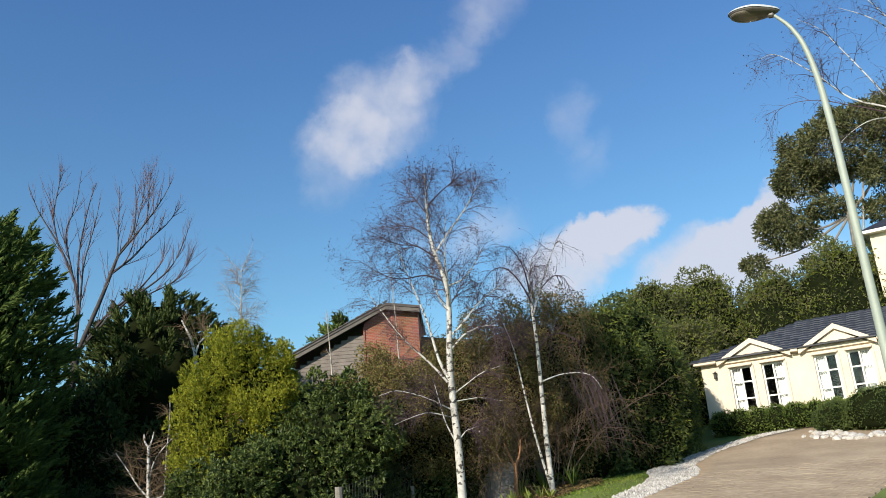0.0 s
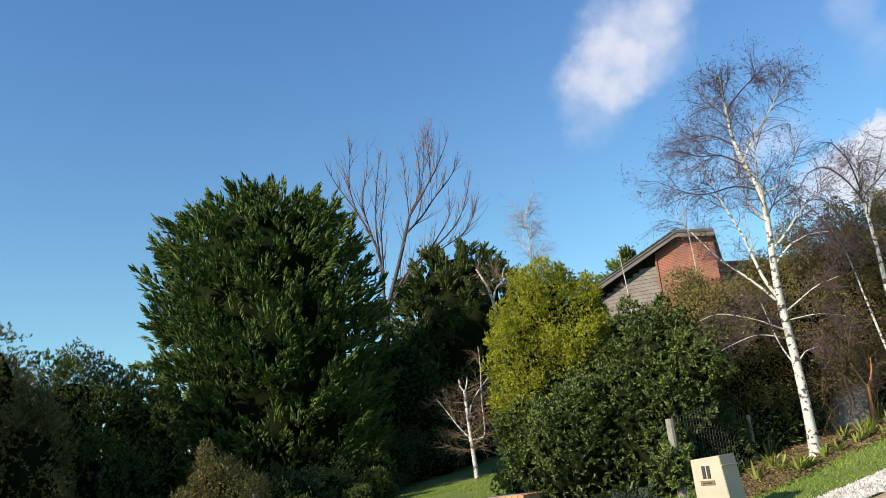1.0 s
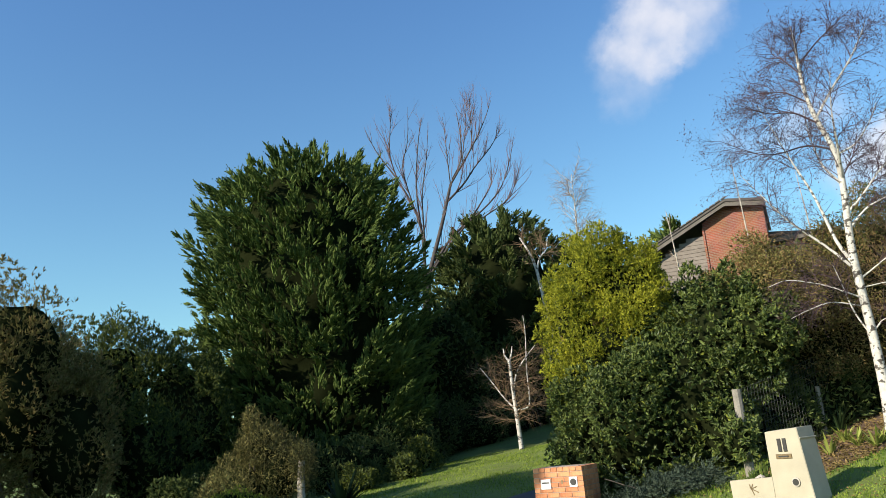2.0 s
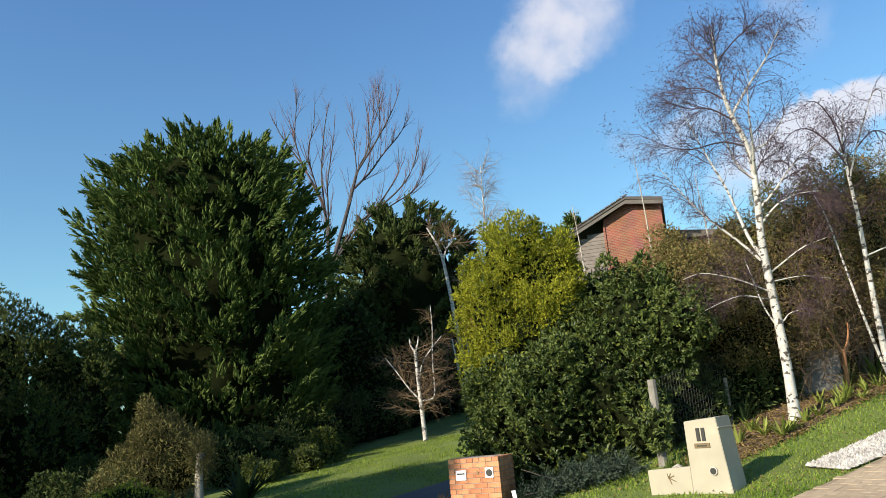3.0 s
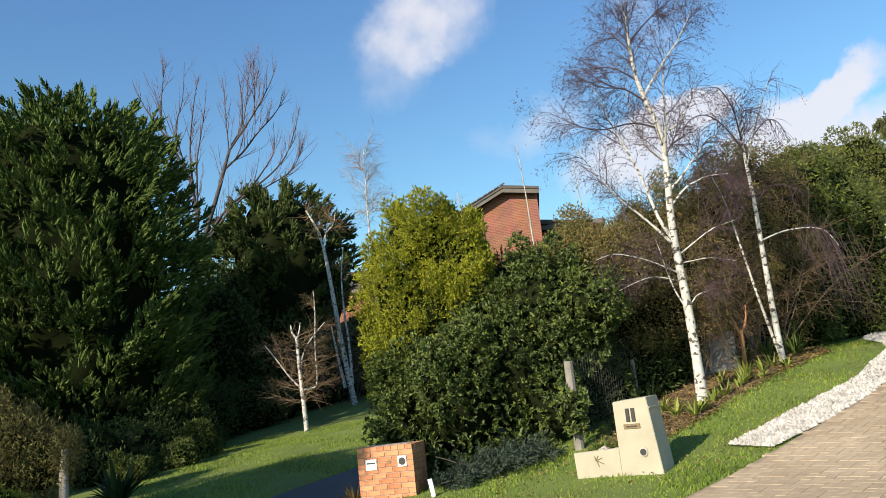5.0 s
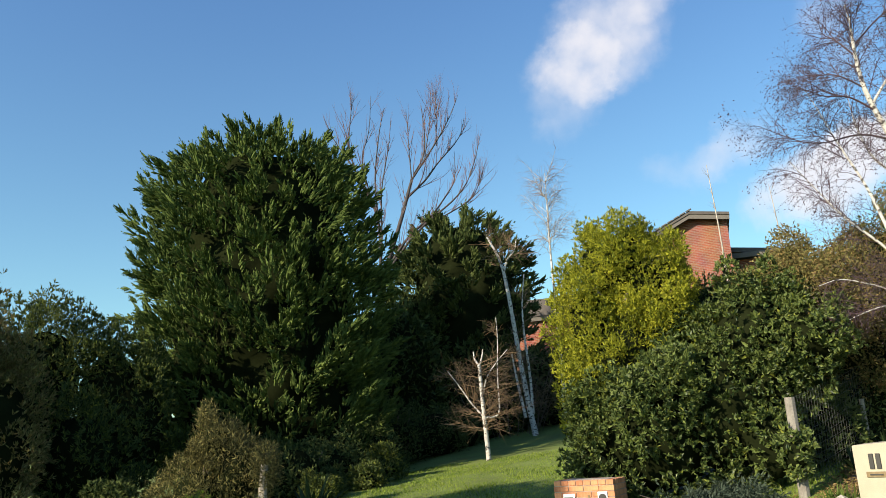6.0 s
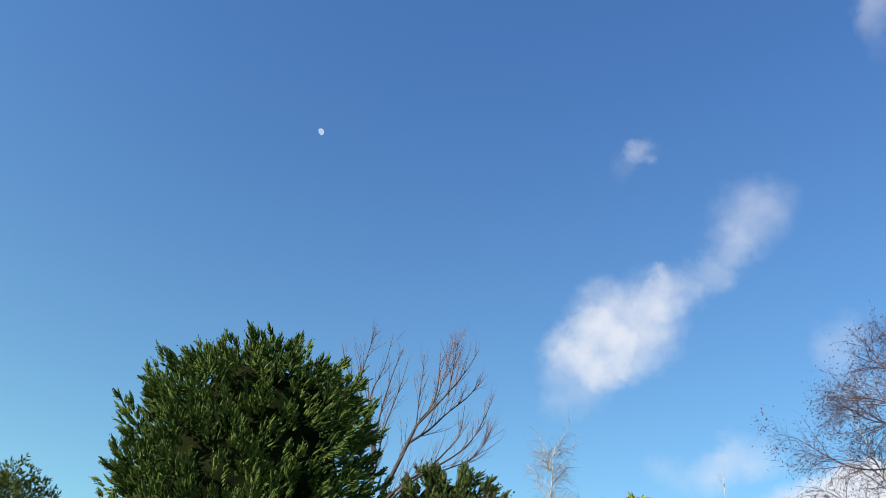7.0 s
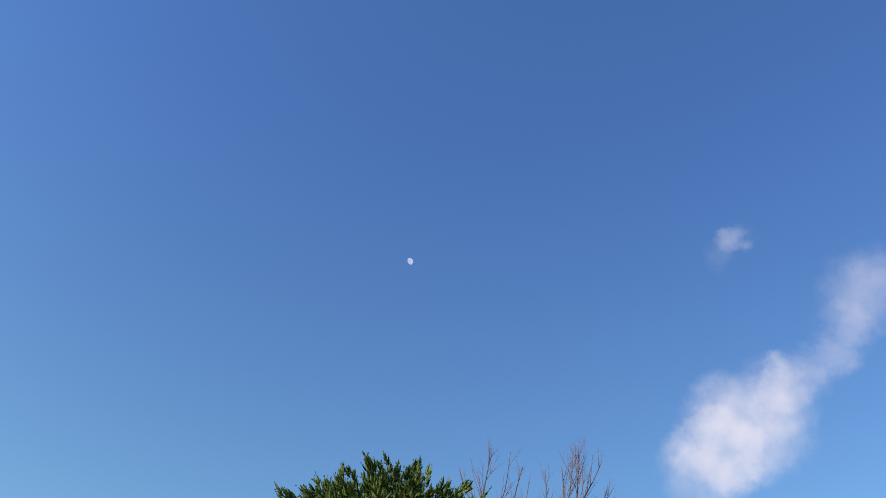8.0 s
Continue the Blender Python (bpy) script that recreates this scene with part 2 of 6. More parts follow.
# dark bands and patches on the birch bark
kt = M_BIRCH.node_tree
kmap = kt.nodes.new("ShaderNodeMapping")
kmap.inputs["Scale"].default_value = (6.0, 6.0, 9.0)
knz = kt.nodes.new("ShaderNodeTexNoise")
knz.inputs["Scale"].default_value = 1.6
knz.inputs["Detail"].default_value = 6.0
kco = kt.nodes.new("ShaderNodeTexCoord")
kt.links.new(kco.outputs["Object"], kmap.inputs["Vector"])
kt.links.new(kmap.outputs[0], knz.inputs["Vector"])
krp = kt.nodes.new("ShaderNodeValToRGB")
krp.color_ramp.elements[0].position = 0.55
krp.color_ramp.elements[1].position = 0.60
kt.links.new(knz.outputs["Fac"], krp.inputs["Fac"])
kmx = kt.nodes.new("ShaderNodeMix")
kmx.data_type = "RGBA"
kb = kt.nodes["Principled BSDF"]
kt.links.new(kb.inputs["Base Color"].links[0].from_socket, kmx.inputs["A"])
kmx.inputs["B"].default_value = (0.06, 0.05, 0.042, 1)
kt.links.new(krp.outputs["Color"], kmx.inputs["Factor"])
kt.links.new(kmx.outputs["Result"], kb.inputs["Base Color"])

# far house brick: courses too fine to pick apart
M_BRICKWALL = bpy.data.materials.new("red_brick_wall")
M_BRICKWALL.use_nodes = True
bt = M_BRICKWALL.node_tree
btc = bt.nodes.new("ShaderNodeTexCoord")
bmp = bt.nodes.new("ShaderNodeMapping")
bmp.inputs["Rotation"].default_value = (radians(90), 0, 0)
bbr = bt.nodes.new("ShaderNodeTexBrick")
bbr.inputs["Color1"].default_value = (0.19, 0.048, 0.027, 1)
bbr.inputs["Color2"].default_value = (0.27, 0.078, 0.040, 1)
bbr.inputs["Mortar"].default_value = (0.24, 0.15, 0.11, 1)
bbr.inputs["Scale"].default_value = 1.0
bbr.inputs["Brick Width"].default_value = 0.24
bbr.inputs["Row Height"].default_value = 0.086
bbr.inputs["Mortar Size"].default_value = 0.014
bt.links.new(btc.outputs["Object"], bmp.inputs["Vector"])
bt.links.new(bmp.outputs[0], bbr.inputs["Vector"])
bnz = bt.nodes.new("ShaderNodeTexNoise")
bnz.inputs["Scale"].default_value = 1.3
bnz.inputs["Detail"].default_value = 6
bt.links.new(btc.outputs["Object"], bnz.inputs["Vector"])
bmx = bt.nodes.new("ShaderNodeMix")
bmx.data_type = "RGBA"
bmx.blend_type = "OVERLAY"
bmx.inputs["Factor"].default_value = 0.45
bt.links.new(bbr.outputs["Color"], bmx.inputs["A"])
bt.links.new(bnz.outputs["Color"], bmx.inputs["B"])
bt.links.new(bmx.outputs["Result"], bt.nodes["Principled BSDF"].inputs["Base Color"])
bt.nodes["Principled BSDF"].inputs["Roughness"].default_value = 0.88
bbp = bt.nodes.new("ShaderNodeBump")
bbp.inputs["Strength"].default_value = 0.5
bbp.inputs["Distance"].default_value = 0.01
bt.links.new(bbr.outputs["Fac"], bbp.inputs["Height"])
bbp.invert = True
bt.links.new(bbp.outputs[0], bt.nodes["Principled BSDF"].inputs["Normal"])

M_GLASS = bpy.data.materials.new("window_glass")
M_GLASS.use_nodes = True
gb = M_GLASS.node_tree.nodes["Principled BSDF"]
gb.inputs["Base Color"].default_value = (0.9, 0.93, 0.92, 1)
gb.inputs["Roughness"].default_value = 0.03
gb.inputs["Transmission Weight"].default_value = 1.0
gb.inputs["IOR"].default_value = 1.3

# a glow that stands in for sunlight on the moon
M_MOON = bpy.data.materials.new("moon_glow")
M_MOON.use_nodes = True
mt = M_MOON.node_tree
mt.nodes.clear()
mem = mt.nodes.new("ShaderNodeEmission")
mnz = mt.nodes.new("ShaderNodeTexNoise")
mnz.inputs["Scale"].default_value = 0.12
mrp = mt.nodes.new("ShaderNodeValToRGB")
mrp.color_ramp.elements[0].color = (0.22, 0.30, 0.46, 1)
mrp.color_ramp.elements[1].color = (0.42, 0.46, 0.54, 1)
mtc = mt.nodes.new("ShaderNodeTexCoord")
mt.links.new(mtc.outputs["Object"], mnz.inputs["Vector"])
mt.links.new(mnz.outputs["Fac"], mrp.inputs["Fac"])
mt.links.new(mrp.outputs["Color"], mem.inputs["Color"])
mou = mt.nodes.new("ShaderNodeOutputMaterial")
mt.links.new(mem.outputs[0], mou.inputs["Surface"])


# ---- builders ----
def ground_z(x, y):
    """Height of the hillside: level by the road, rising to the back and to the right."""
    x, y = np.asarray(x, float), np.asarray(y, float)
    u = np.clip(y - 8, 0, 42) + 0.10 * np.clip(y - 50, 0, 60)
    k = np.clip(x, -22, 24)
    z = u * (0.04765 + 0.0052 * k + 0.00213 * u * (1 - 0.006 * u) - 0.00007 * u * k)
    for a, b, s, h in ((3, 13, 2.5, -0.085), (6, 19.5, 3.5, 0.446), (-6.5, 30, 4, -0.142), (-2.5, 15.5, 3.5, -0.341)):
        z = z + h * np.exp(-((x - a) ** 2 + (y - b) ** 2) / (2 * s * s))
    return z


def gz(x, y):
    return float(ground_z(x, y))


def mesh(name, verts, faces, material, smooth=False):
    me = bpy.data.meshes.new(name)
    me.from_pydata(np.asarray(verts, float).tolist(), [], [tuple(q) for q in (faces.tolist() if hasattr(faces, "tolist") else faces)])
    me.materials.append(material)
    if smooth:
        me.polygons.foreach_set("use_smooth", [True] * len(me.polygons))
    me.update()
    return me


def bm_mesh(name, bm, material):
    me = bpy.data.meshes.new(name)
    bm.to_mesh(me)
    bm.free()
    me.materials.append(material)
    return me


def part(name, data, material, parent, label="", m=None):
    if not isinstance(data, bpy.types.Mesh):
        data = bm_mesh(name, data, material)
    ob = new(name, data)
    ob.parent = parent
    if m is not None:
        ob.matrix_basis = m
    return tagged(ob, label)


def thing(name, label, category, m=None, group="", kind=""):
    ob = new(name)
    if m is not None:
        ob.matrix_basis = m
    ob.empty_display_size = 0.2
    return tagged(ob, label, category, group, kind)


def box_bm(sx, sy, sz, at=(0, 0, 0), bevel=0.0, bm=None):
    """A box with its base centre at the given place."""
    own = bm or bmesh.new()
    made = bmesh.ops.create_cube(own, size=1.0)["verts"]
    for v in made:
        v.co = Vector((v.co.x * sx + at[0], v.co.y * sy + at[1], (v.co.z + 0.5) * sz + at[2]))
    if bevel:
        edges = list({e for v in made for e in v.link_edges})
        bmesh.ops.bevel(own, geom=edges, offset=bevel, segments=1, affect="EDGES")
    return own


def prism_bm(outline, depth, bm=None):
    """An outline in x and z, pushed back along y."""
    own = bm or bmesh.new()
    a = [own.verts.new((x, 0, z)) for x, z in outline]
    b = [own.verts.new((x, depth, z)) for x, z in outline]
    own.faces.new(a)
    own.faces.new(b[::-1])
    for i in range(len(a)):
        j = (i + 1) % len(a)
        own.faces.new((a[j], a[i], b[i], b[j]))
    bmesh.ops.recalc_face_normals(own, faces=own.faces)
    return own


def unit(v):
    return v / np.maximum(np.linalg.norm(v, axis=-1, keepdims=True), 1e-9)


def leaves(rng, pos, axis, length, width, fold=0.25):
    """Pointed leaf blades from base points along their axes."""
    n = len(pos)
    axis = unit(axis)
    side = unit(np.cross(axis, rng.normal(size=(n, 3))))
    nrm = np.cross(side, axis)
    L = (np.broadcast_to(length, (n,)) * rng.uniform(0.7, 1.3, n))[:, None]
    W = (np.broadcast_to(width, (n,)) * rng.uniform(0.75, 1.25, n))[:, None]
    v = np.stack([pos, pos + axis * L * 0.45 + side * W * 0.5 + nrm * W * fold, pos + axis * L - nrm * L * 0.12, pos + axis * L * 0.45 - side * W * 0.5 + nrm * W * fold], 1)
    return v.reshape(-1, 3), np.arange(4 * n).reshape(n, 4)


def lobes_surface(rng, lobes, n, inner=0.75, body=None):
    """Points near the skin of a set of ellipsoids (x, y, z, rx, ry, rz), and the outward ways."""
    lo = np.array(lobes, float)
    area = lo[:, 3] * lo[:, 5] + lo[:, 4] * lo[:, 5] + lo[:, 3] * lo[:, 4]
    pick = rng.choice(len(lo), n, p=area / area.sum())
    way = unit(rng.normal(size=(n, 3)))
    lump = 1 + 0.10 * np.sin(way[:, 0] * 7 + pick) * np.cos(way[:, 2] * 6 + 2 * pick) + 0.07 * np.sin(way[:, 1] * 13 + pick * 3)
    r = (rng.uniform(inner**3, 1.0, n) ** (1 / 3)) * lump
    pos = lo[pick, :3] + way * lo[pick, 3:] * r[:, None]
    out = unit(way / lo[pick, 3:])
    # drop what lies deep inside another lobe
    keep = np.ones(n, bool)
    for i, l in enumerate(lo[:body]):
        d = (((pos - l[:3]) / l[3:]) ** 2).sum(1)
        keep &= ~((pick != i) & (d < 0.5))
    keep &= pos[:, 2] > ground_z(pos[:, 0], pos[:, 1]) + 0.05
    return pos[keep], out[keep]


def core_mesh(rng, lobes, scale=0.78):
    """Lumpy near-black bodies that paint the shade deep inside a crown."""
    vs, fs, base = [], [], 0
    for l in lobes:
        bm = bmesh.new()
        bmesh.ops.create_icosphere(bm, subdivisions=3, radius=1.0)
        co = np.array([v.co[:] for v in bm.verts])
        fc = np.array([[v.index for v in f.verts] for f in bm.faces])
        bm.free()
        ph = rng.uniform(0, 6, 3)
        lump = 1 + 0.06 * np.sin(co[:, 0] * 6 + ph[0]) * np.cos(co[:, 1] * 7 + ph[1]) + 0.05 * np.sin(co[:, 2] * 11 + ph[2])
        p = np.array(l[:3]) + co * np.array(l[3:]) * scale * lump[:, None]
        p[:, 2] = np.maximum(p[:, 2], ground_z(p[:, 0], p[:, 1]) + 0.02)
        vs.append(p)
        fs.append(fc + base)
        base += len(p)
    return np.concatenate(vs), np.concatenate(fs)


def tubes(lines, sides=5):
    """Tapered round stems: each line is (points, radii)."""
    vs, fs, base = [], [], 0
    ring = np.arange(sides) * 2 * np.pi / sides
    for pts, rad in lines:
        pts, rad = np.asarray(pts, float), np.asarray(rad, float)
        n = len(pts)
        tan = unit(np.gradient(pts, axis=0))
        ref = np.where(np.abs(tan[:, 2:]) < 0.9, np.array([[0, 0, 1.0]]), np.array([[1.0, 0, 0]]))
        a = unit(np.cross(tan, ref))
        b = np.cross(tan, a)
        v = pts[:, None] + rad[:, None, None] * (np.cos(ring)[None, :, None] * a[:, None] + np.sin(ring)[None, :, None] * b[:, None])
        vs.append(v.reshape(-1, 3))
        i = np.arange(n - 1)[:, None] * sides + np.arange(sides)[None] + base
        j = np.arange(n - 1)[:, None] * sides + (np.arange(sides)[None] + 1) % sides + base
        fs.append(np.stack([i, j, j + sides, i + sides], -1).reshape(-1, 4))
        base += n * sides
    return np.concatenate(vs), np.concatenate(fs)


def stem(rng, start, way, length, r0, r1, n=6, wander=0.12, bend=(0, 0, 0)):
    """One wandering branch; bend pulls it up or down along its length."""
    p, d = np.array(start, float), unit(np.array(way, float))
    pts = [p]
    for i in range(n):
        d = unit(d + rng.normal(size=3) * wander + np.array(bend) / n)
        p = p + d * length / n
        pts.append(p)
    return np.array(pts), np.linspace(r0, r1, n + 1)


def curve_through(pts, n=14):
    """A smooth line through a few points."""
    pts = np.array(pts, float)
    t = np.linspace(0, 1, len(pts))
    s = np.linspace(0, 1, n)
    lin = np.stack([np.interp(s, t, pts[:, k]) for k in range(3)], 1)
    for _ in range(2):
        lin[1:-1] = 0.25 * lin[:-2] + 0.5 * lin[1:-1] + 0.25 * lin[2:]
    return lin


def sprout(rng, lines, count, length, radius, angle, up=0.0, bend=(0, 0, 0), span=(0.25, 1.0), wander=0.15, n=5, taper=0.25, shrink=0.55):
    """Side shoots along existing stems, shorter towards each stem's tip."""
    made = []
    for pts, rad in lines:
        k = rng.poisson(count)
        for _ in range(k):
            s = rng.uniform(*span)
            f = s * (len(pts) - 1)
            i = min(int(f), len(pts) - 2)
            p = pts[i] + (pts[i + 1] - pts[i]) * (f - i)
            ax = unit(pts[i + 1] - pts[i])
            side = unit(np.cross(ax, rng.normal(size=3)))
            way = unit(ax * math.cos(angle) + side * math.sin(angle) + np.array((0, 0, up)))
            ln = length * rng.uniform(0.55, 1.25) * (1 - shrink * s)
            r = min(radius, 0.75 * (rad[i] + (rad[i + 1] - rad[i]) * (f - i)))
            made.append(stem(rng, p, way, ln, r, r * taper, n, wander, bend))
    return made


def leafy(name, label, category, seed, lobes, n, length, width, material, out=0.6, up=0.2, trunk=None, core=0.78, group="", inner=0.75, bark=None, droop=0.0, second=None, knobs=0, rosette=0):
    """A shrub or tree of many small leaves over a core painted dark as inner shade, on one or more stems."""
    rng = np.random.default_rng(seed)
    lobes = np.array(lobes, float)
    cx, cy = lobes[:, 0].mean(), lobes[:, 1].mean()
    body = lobes
    if knobs:
        # small bulges and shoots that break the outline
        src = lobes[rng.integers(len(lobes), size=knobs)]
        kw = unit(rng.normal(size=(knobs, 3)) + np.array([0, 0, 0.35]))
        kr = np.minimum(src[:, 3:].min(1), 1.6)[:, None] * rng.uniform(0.22, 0.46, (knobs, 1))
        lobes = np.concatenate([lobes, np.concatenate([src[:, :3] + kw * src[:, 3:] * rng.uniform(0.85, 1.08, (knobs, 1)), kr, kr, kr * rng.uniform(0.9, 1.6, (knobs, 1))], 1)])
    th = thing(name, label, category, pose(cx, cy, gz(cx, cy)), group)
    o = np.array([cx, cy, gz(cx, cy)])
    pos, way = lobes_surface(rng, lobes, n // max(rosette, 1), inner, len(body))
    if rosette:
        # leaves stand in whorls round each shoot's end
        shoot = unit(way + rng.normal(size=way.shape) * 0.35 + np.array([0, 0, 0.3]))
        way = np.repeat(shoot, rosette, 0)
        pos = np.repeat(pos, rosette, 0) + way * rng.uniform(-0.5, 0.1, (len(way), 1)) * length
    axis = way * out + rng.normal(size=pos.shape) * 0.6 + np.array([0, 0, up - droop])
    v, q = leaves(rng, pos - o, axis, length, width)
    crown = part("crown", mesh("crown", v, q, material), material, th)
    if second:
        m2, share = second
        crown.data.materials.append(m2)
        idx = (rng.random(len(q)) < share).astype(np.int32)
        crown.data.polygons.foreach_set("material_index", idx)
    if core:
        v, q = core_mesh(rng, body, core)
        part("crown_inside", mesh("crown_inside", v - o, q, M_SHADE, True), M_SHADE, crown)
    lines = []
    low = lobes[np.argmin(lobes[:, 2])]
    for k in range(trunk or 3):
        a = rng.uniform(0, 6.28)
        tgt = lobes[rng.integers(len(lobes))][:3] - o
        base = np.array([math.cos(a), math.sin(a), 0]) * (0.12 if (trunk or 3) > 1 else 0.0)
        base[2] = gz(cx + base[0], cy + base[1]) - o[2] - 0.05
        r = 0.02 * max(lobes[:, 5]) + 0.03
        lines.append((curve_through([base, base * 0.6 + tgt * np.array((0.3, 0.3, 0.5)), tgt], 8), np.linspace(r, r * 0.4, 8)))
    v, q = tubes(lines, 6)
    b = bark or M_BARK
    part("trunk", mesh("trunk", v, q, b, True), b, th)
    return th


def plumes(rng, pos, way, size, blades, blen, bwid):
    """Feathery evergreen sprays: each one a tapering cone of narrow blades."""
    n = len(pos)
    L = size * rng.uniform(0.6, 1.3, n)
    s = rng.uniform(0.0, 1.0, (n, blades)) ** 0.85
    side = unit(np.cross(way[:, None], rng.normal(size=(n, blades, 3))))
    p = pos[:, None] + way[:, None] * (s * L[:, None])[..., None] + side * ((1 - s) * L[:, None] * 0.10)[..., None]
    ax = way[:, None] * 0.9 + side * (1.05 - 0.75 * s)[..., None]
    ln = blen * (1.1 - 0.55 * s)
    return leaves(rng, p.reshape(-1, 3), ax.reshape(-1, 3), ln.reshape(-1), bwid, 0.1)


def fingers(rng, pos, way, length, radius, sides=4):
    """Short tapering shoots with a ragged skin, one closed cone each."""
    n = len(pos)
    L = (length * rng.uniform(0.6, 1.3, n))[:, None, None]
    a = unit(np.cross(way, rng.normal(size=(n, 3))))
    b = np.cross(way, a)
    ring = np.arange(sides) * 2 * np.pi / sides
    circle = np.cos(ring)[None, :, None] * a[:, None] + np.sin(ring)[None, :, None] * b[:, None]
    rows = []
    for s, w in ((0.0, 0.45), (0.3, 1.0), (0.62, 0.72)):
        rag = rng.uniform(0.6, 1.4, (n, sides, 1))
        rows.append(pos[:, None] + way[:, None] * L * (s + rng.uniform(-0.08, 0.08, (n, sides, 1))) + circle * radius * w * rag)
    v = np.concatenate(rows + [(pos + way * L[:, 0])[:, None]], 1)
    m = 3 * sides + 1
    f = []
    for r in range(3):
        for i in range(sides):
            j = (i + 1) % sides
            f.append((r * sides + i, r * sides + j, (r + 1) * sides + j, (r + 1) * sides + i) if r < 2 else (r * sides + i, r * sides + j, m - 1, m - 1))
    f = np.array(f)
    tri = np.concatenate([f[:, [0, 1, 2]], f[f[:, 2] != f[:, 3]][:, [0, 2, 3]]])
    return v.reshape(-1, 3), (tri[None] + m * np.arange(n)[:, None, None]).reshape(-1, 3)


# ---- ground ----
def spaced(lo, near_lo, near_hi, hi, fine, n_far):
    a = lo + (near_lo - lo) * (1 - np.linspace(1, 0, n_far) ** 2.2)
    c = near_hi + (hi - near_hi) * np.linspace(0, 1, n_far) ** 2.2
    return np.unique(np.concatenate([a, np.arange(near_lo, near_hi, fine), c]))


gx = spaced(-1500, -32, 34, 1500, 0.5, 14)
gy = spaced(-1500, -4, 60, 2500, 0.5, 14)
X, Y = np.meshgrid(gx, gy)
Z = ground_z(X, Y) + 0.015 * np.sin(X * 1.7 + Y * 0.6) * np.sin(Y * 1.3)
idx = np.arange(X.size).reshape(X.shape)
quads = np.stack([idx[:-1, :-1], idx[:-1, 1:], idx[1:, 1:], idx[1:, :-1]], -1).reshape(-1, 4)
ground = new("ground", mesh("ground", np.stack([X, Y, Z], -1).reshape(-1, 3), quads, M_GRASS, True))
tagged(ground, "sloping mown green lawn rising up the hillside", "ground", kind="structure")


def strip(name, left, right, material, lift, label, category, nu=60, nv=14, edge=0.05):
    """A surface between two smooth edge lines, laid on the slope with a turned-down rim."""
    def smooth(pts):
        p = np.array([(*q, 0) for q in pts], float)
        return curve_through(p, nu)[:, :2]
    a, b = smooth(left), smooth(right)
    t = np.concatenate([[0], np.linspace(0.008, 0.992, nv - 2), [1]])
    P = a[:, None] * (1 - t)[None, :, None] + b[:, None] * t[None, :, None]
    z = ground_z(P[..., 0], P[..., 1]) + lift
    z[:, 0] -= lift + edge
    z[:, -1] -= lift + edge
    v = np.concatenate([P, z[..., None]], -1).reshape(-1, 3)
    i = np.arange(nu * nv).reshape(nu, nv)
    q = np.stack([i[:-1, :-1], i[1:, :-1], i[1:, 1:], i[:-1, 1:]], -1).reshape(-1, 4)
    ob = new(name, mesh(name, v, q, material, True))
    return tagged(ob, label, category, kind="structure"), a, b


DRIVE_L = [(1.6, 9.4), (2.9, 11.9), (4.55, 13.75), (6.6, 15.85), (8.3, 18.25), (9.75, 20.6), (10.25, 22.3), (10.6, 24.2), (11.9, 26.5), (14.1, 28.5), (17.0, 29.3)]
DRIVE_R = [(7.2, 9.0), (7.6, 11.3), (9.0, 13.0), (10.8, 15.0), (12.8, 17.5), (14.4, 20.0), (15.6, 22.0), (16.8, 23.5), (18.2, 25.0), (19.5, 26.0), (21.0, 26.6)]
driveway, dl, dr = strip("driveway", DRIVE_L, DRIVE_R, M_PAVE_BED, 0.037, "tan concrete paver driveway curving up to the cream house", "driveway")
PEB_OUT = [(4.15, 14.4), (5.35, 15.55), (6.75, 16.85), (8.4, 19.65), (8.95, 21.4), (9.2, 23.4), (10.3, 25.2), (11.7, 27.1), (13.8, 28.9), (16.6, 29.6)]
PEB_IN = [(4.55, 13.95), (5.55, 14.8), (6.65, 15.95), (8.35, 18.3), (9.75, 20.65), (10.25, 22.3), (10.6, 24.2), (11.9, 26.5), (14.1, 28.55), (16.9, 29.3)]
pebble_bed, pb_a, pb_b = strip("pebble_border", PEB_OUT, PEB_IN, M_PEBBLE_BED, 0.02, "border of white river pebbles along the driveway", "pebbles", 60, 6)
asphalt, _, _ = strip("side_drive", [(-5.2, 9.0), (-4.6, 14.0), (-3.6, 17.5), (-2.2, 19.3), (0.5, 20.6)], [(-0.9, 9.0), (-1.75, 14.0), (-1.7, 16.3), (-0.7, 17.6), (1.0, 18.4)], M_ASPHALT, 0.02, "dark asphalt drive of the brick house in shade", "driveway")
bed, _, _ = strip("garden_bed", [(2.2, 15.6), (3.2, 17.9), (5.0, 20.3), (6.6, 21.8), (7.6, 22.2)], [(3.1, 15.3), (4.3, 16.6), (6.0, 18.7), (7.3, 20.4), (7.7, 21.6)], M_MULCH, 0.03, "garden bed of brown bark mulch under the birches", "garden bed")

# pebbles
rng = np.random.default_rng(5)
oct_v = np.array([(1, 0, 0), (0, 1, 0), (-1, 0, 0), (0, -1, 0), (0, 0, 0.8), (0, 0, -0.4)], float)
oct_f = np.array([(0, 1, 4), (1, 2, 4), (2, 3, 4), (3, 0, 4), (1, 0, 5), (2, 1, 5), (3, 2, 5), (0, 3, 5)])


def stones(rng, P, lo, hi):
    n = len(P)
    s = rng.uniform(lo, hi, n)
    a = rng.uniform(0, 6.28, n)
    sc = rng.uniform(0.65, 1.2, (n, 6, 3))
    v = oct_v[None] * sc * s[:, None, None]
    ca, sa = np.cos(a)[:, None], np.sin(a)[:, None]
    v = np.stack([v[..., 0] * ca - v[..., 1] * sa, v[..., 0] * sa + v[..., 1] * ca, v[..., 2]], -1) + P[:, None]
    return v.reshape(-1, 3), (oct_f[None] + 6 * np.arange(n)[:, None, None]).reshape(-1, 3)


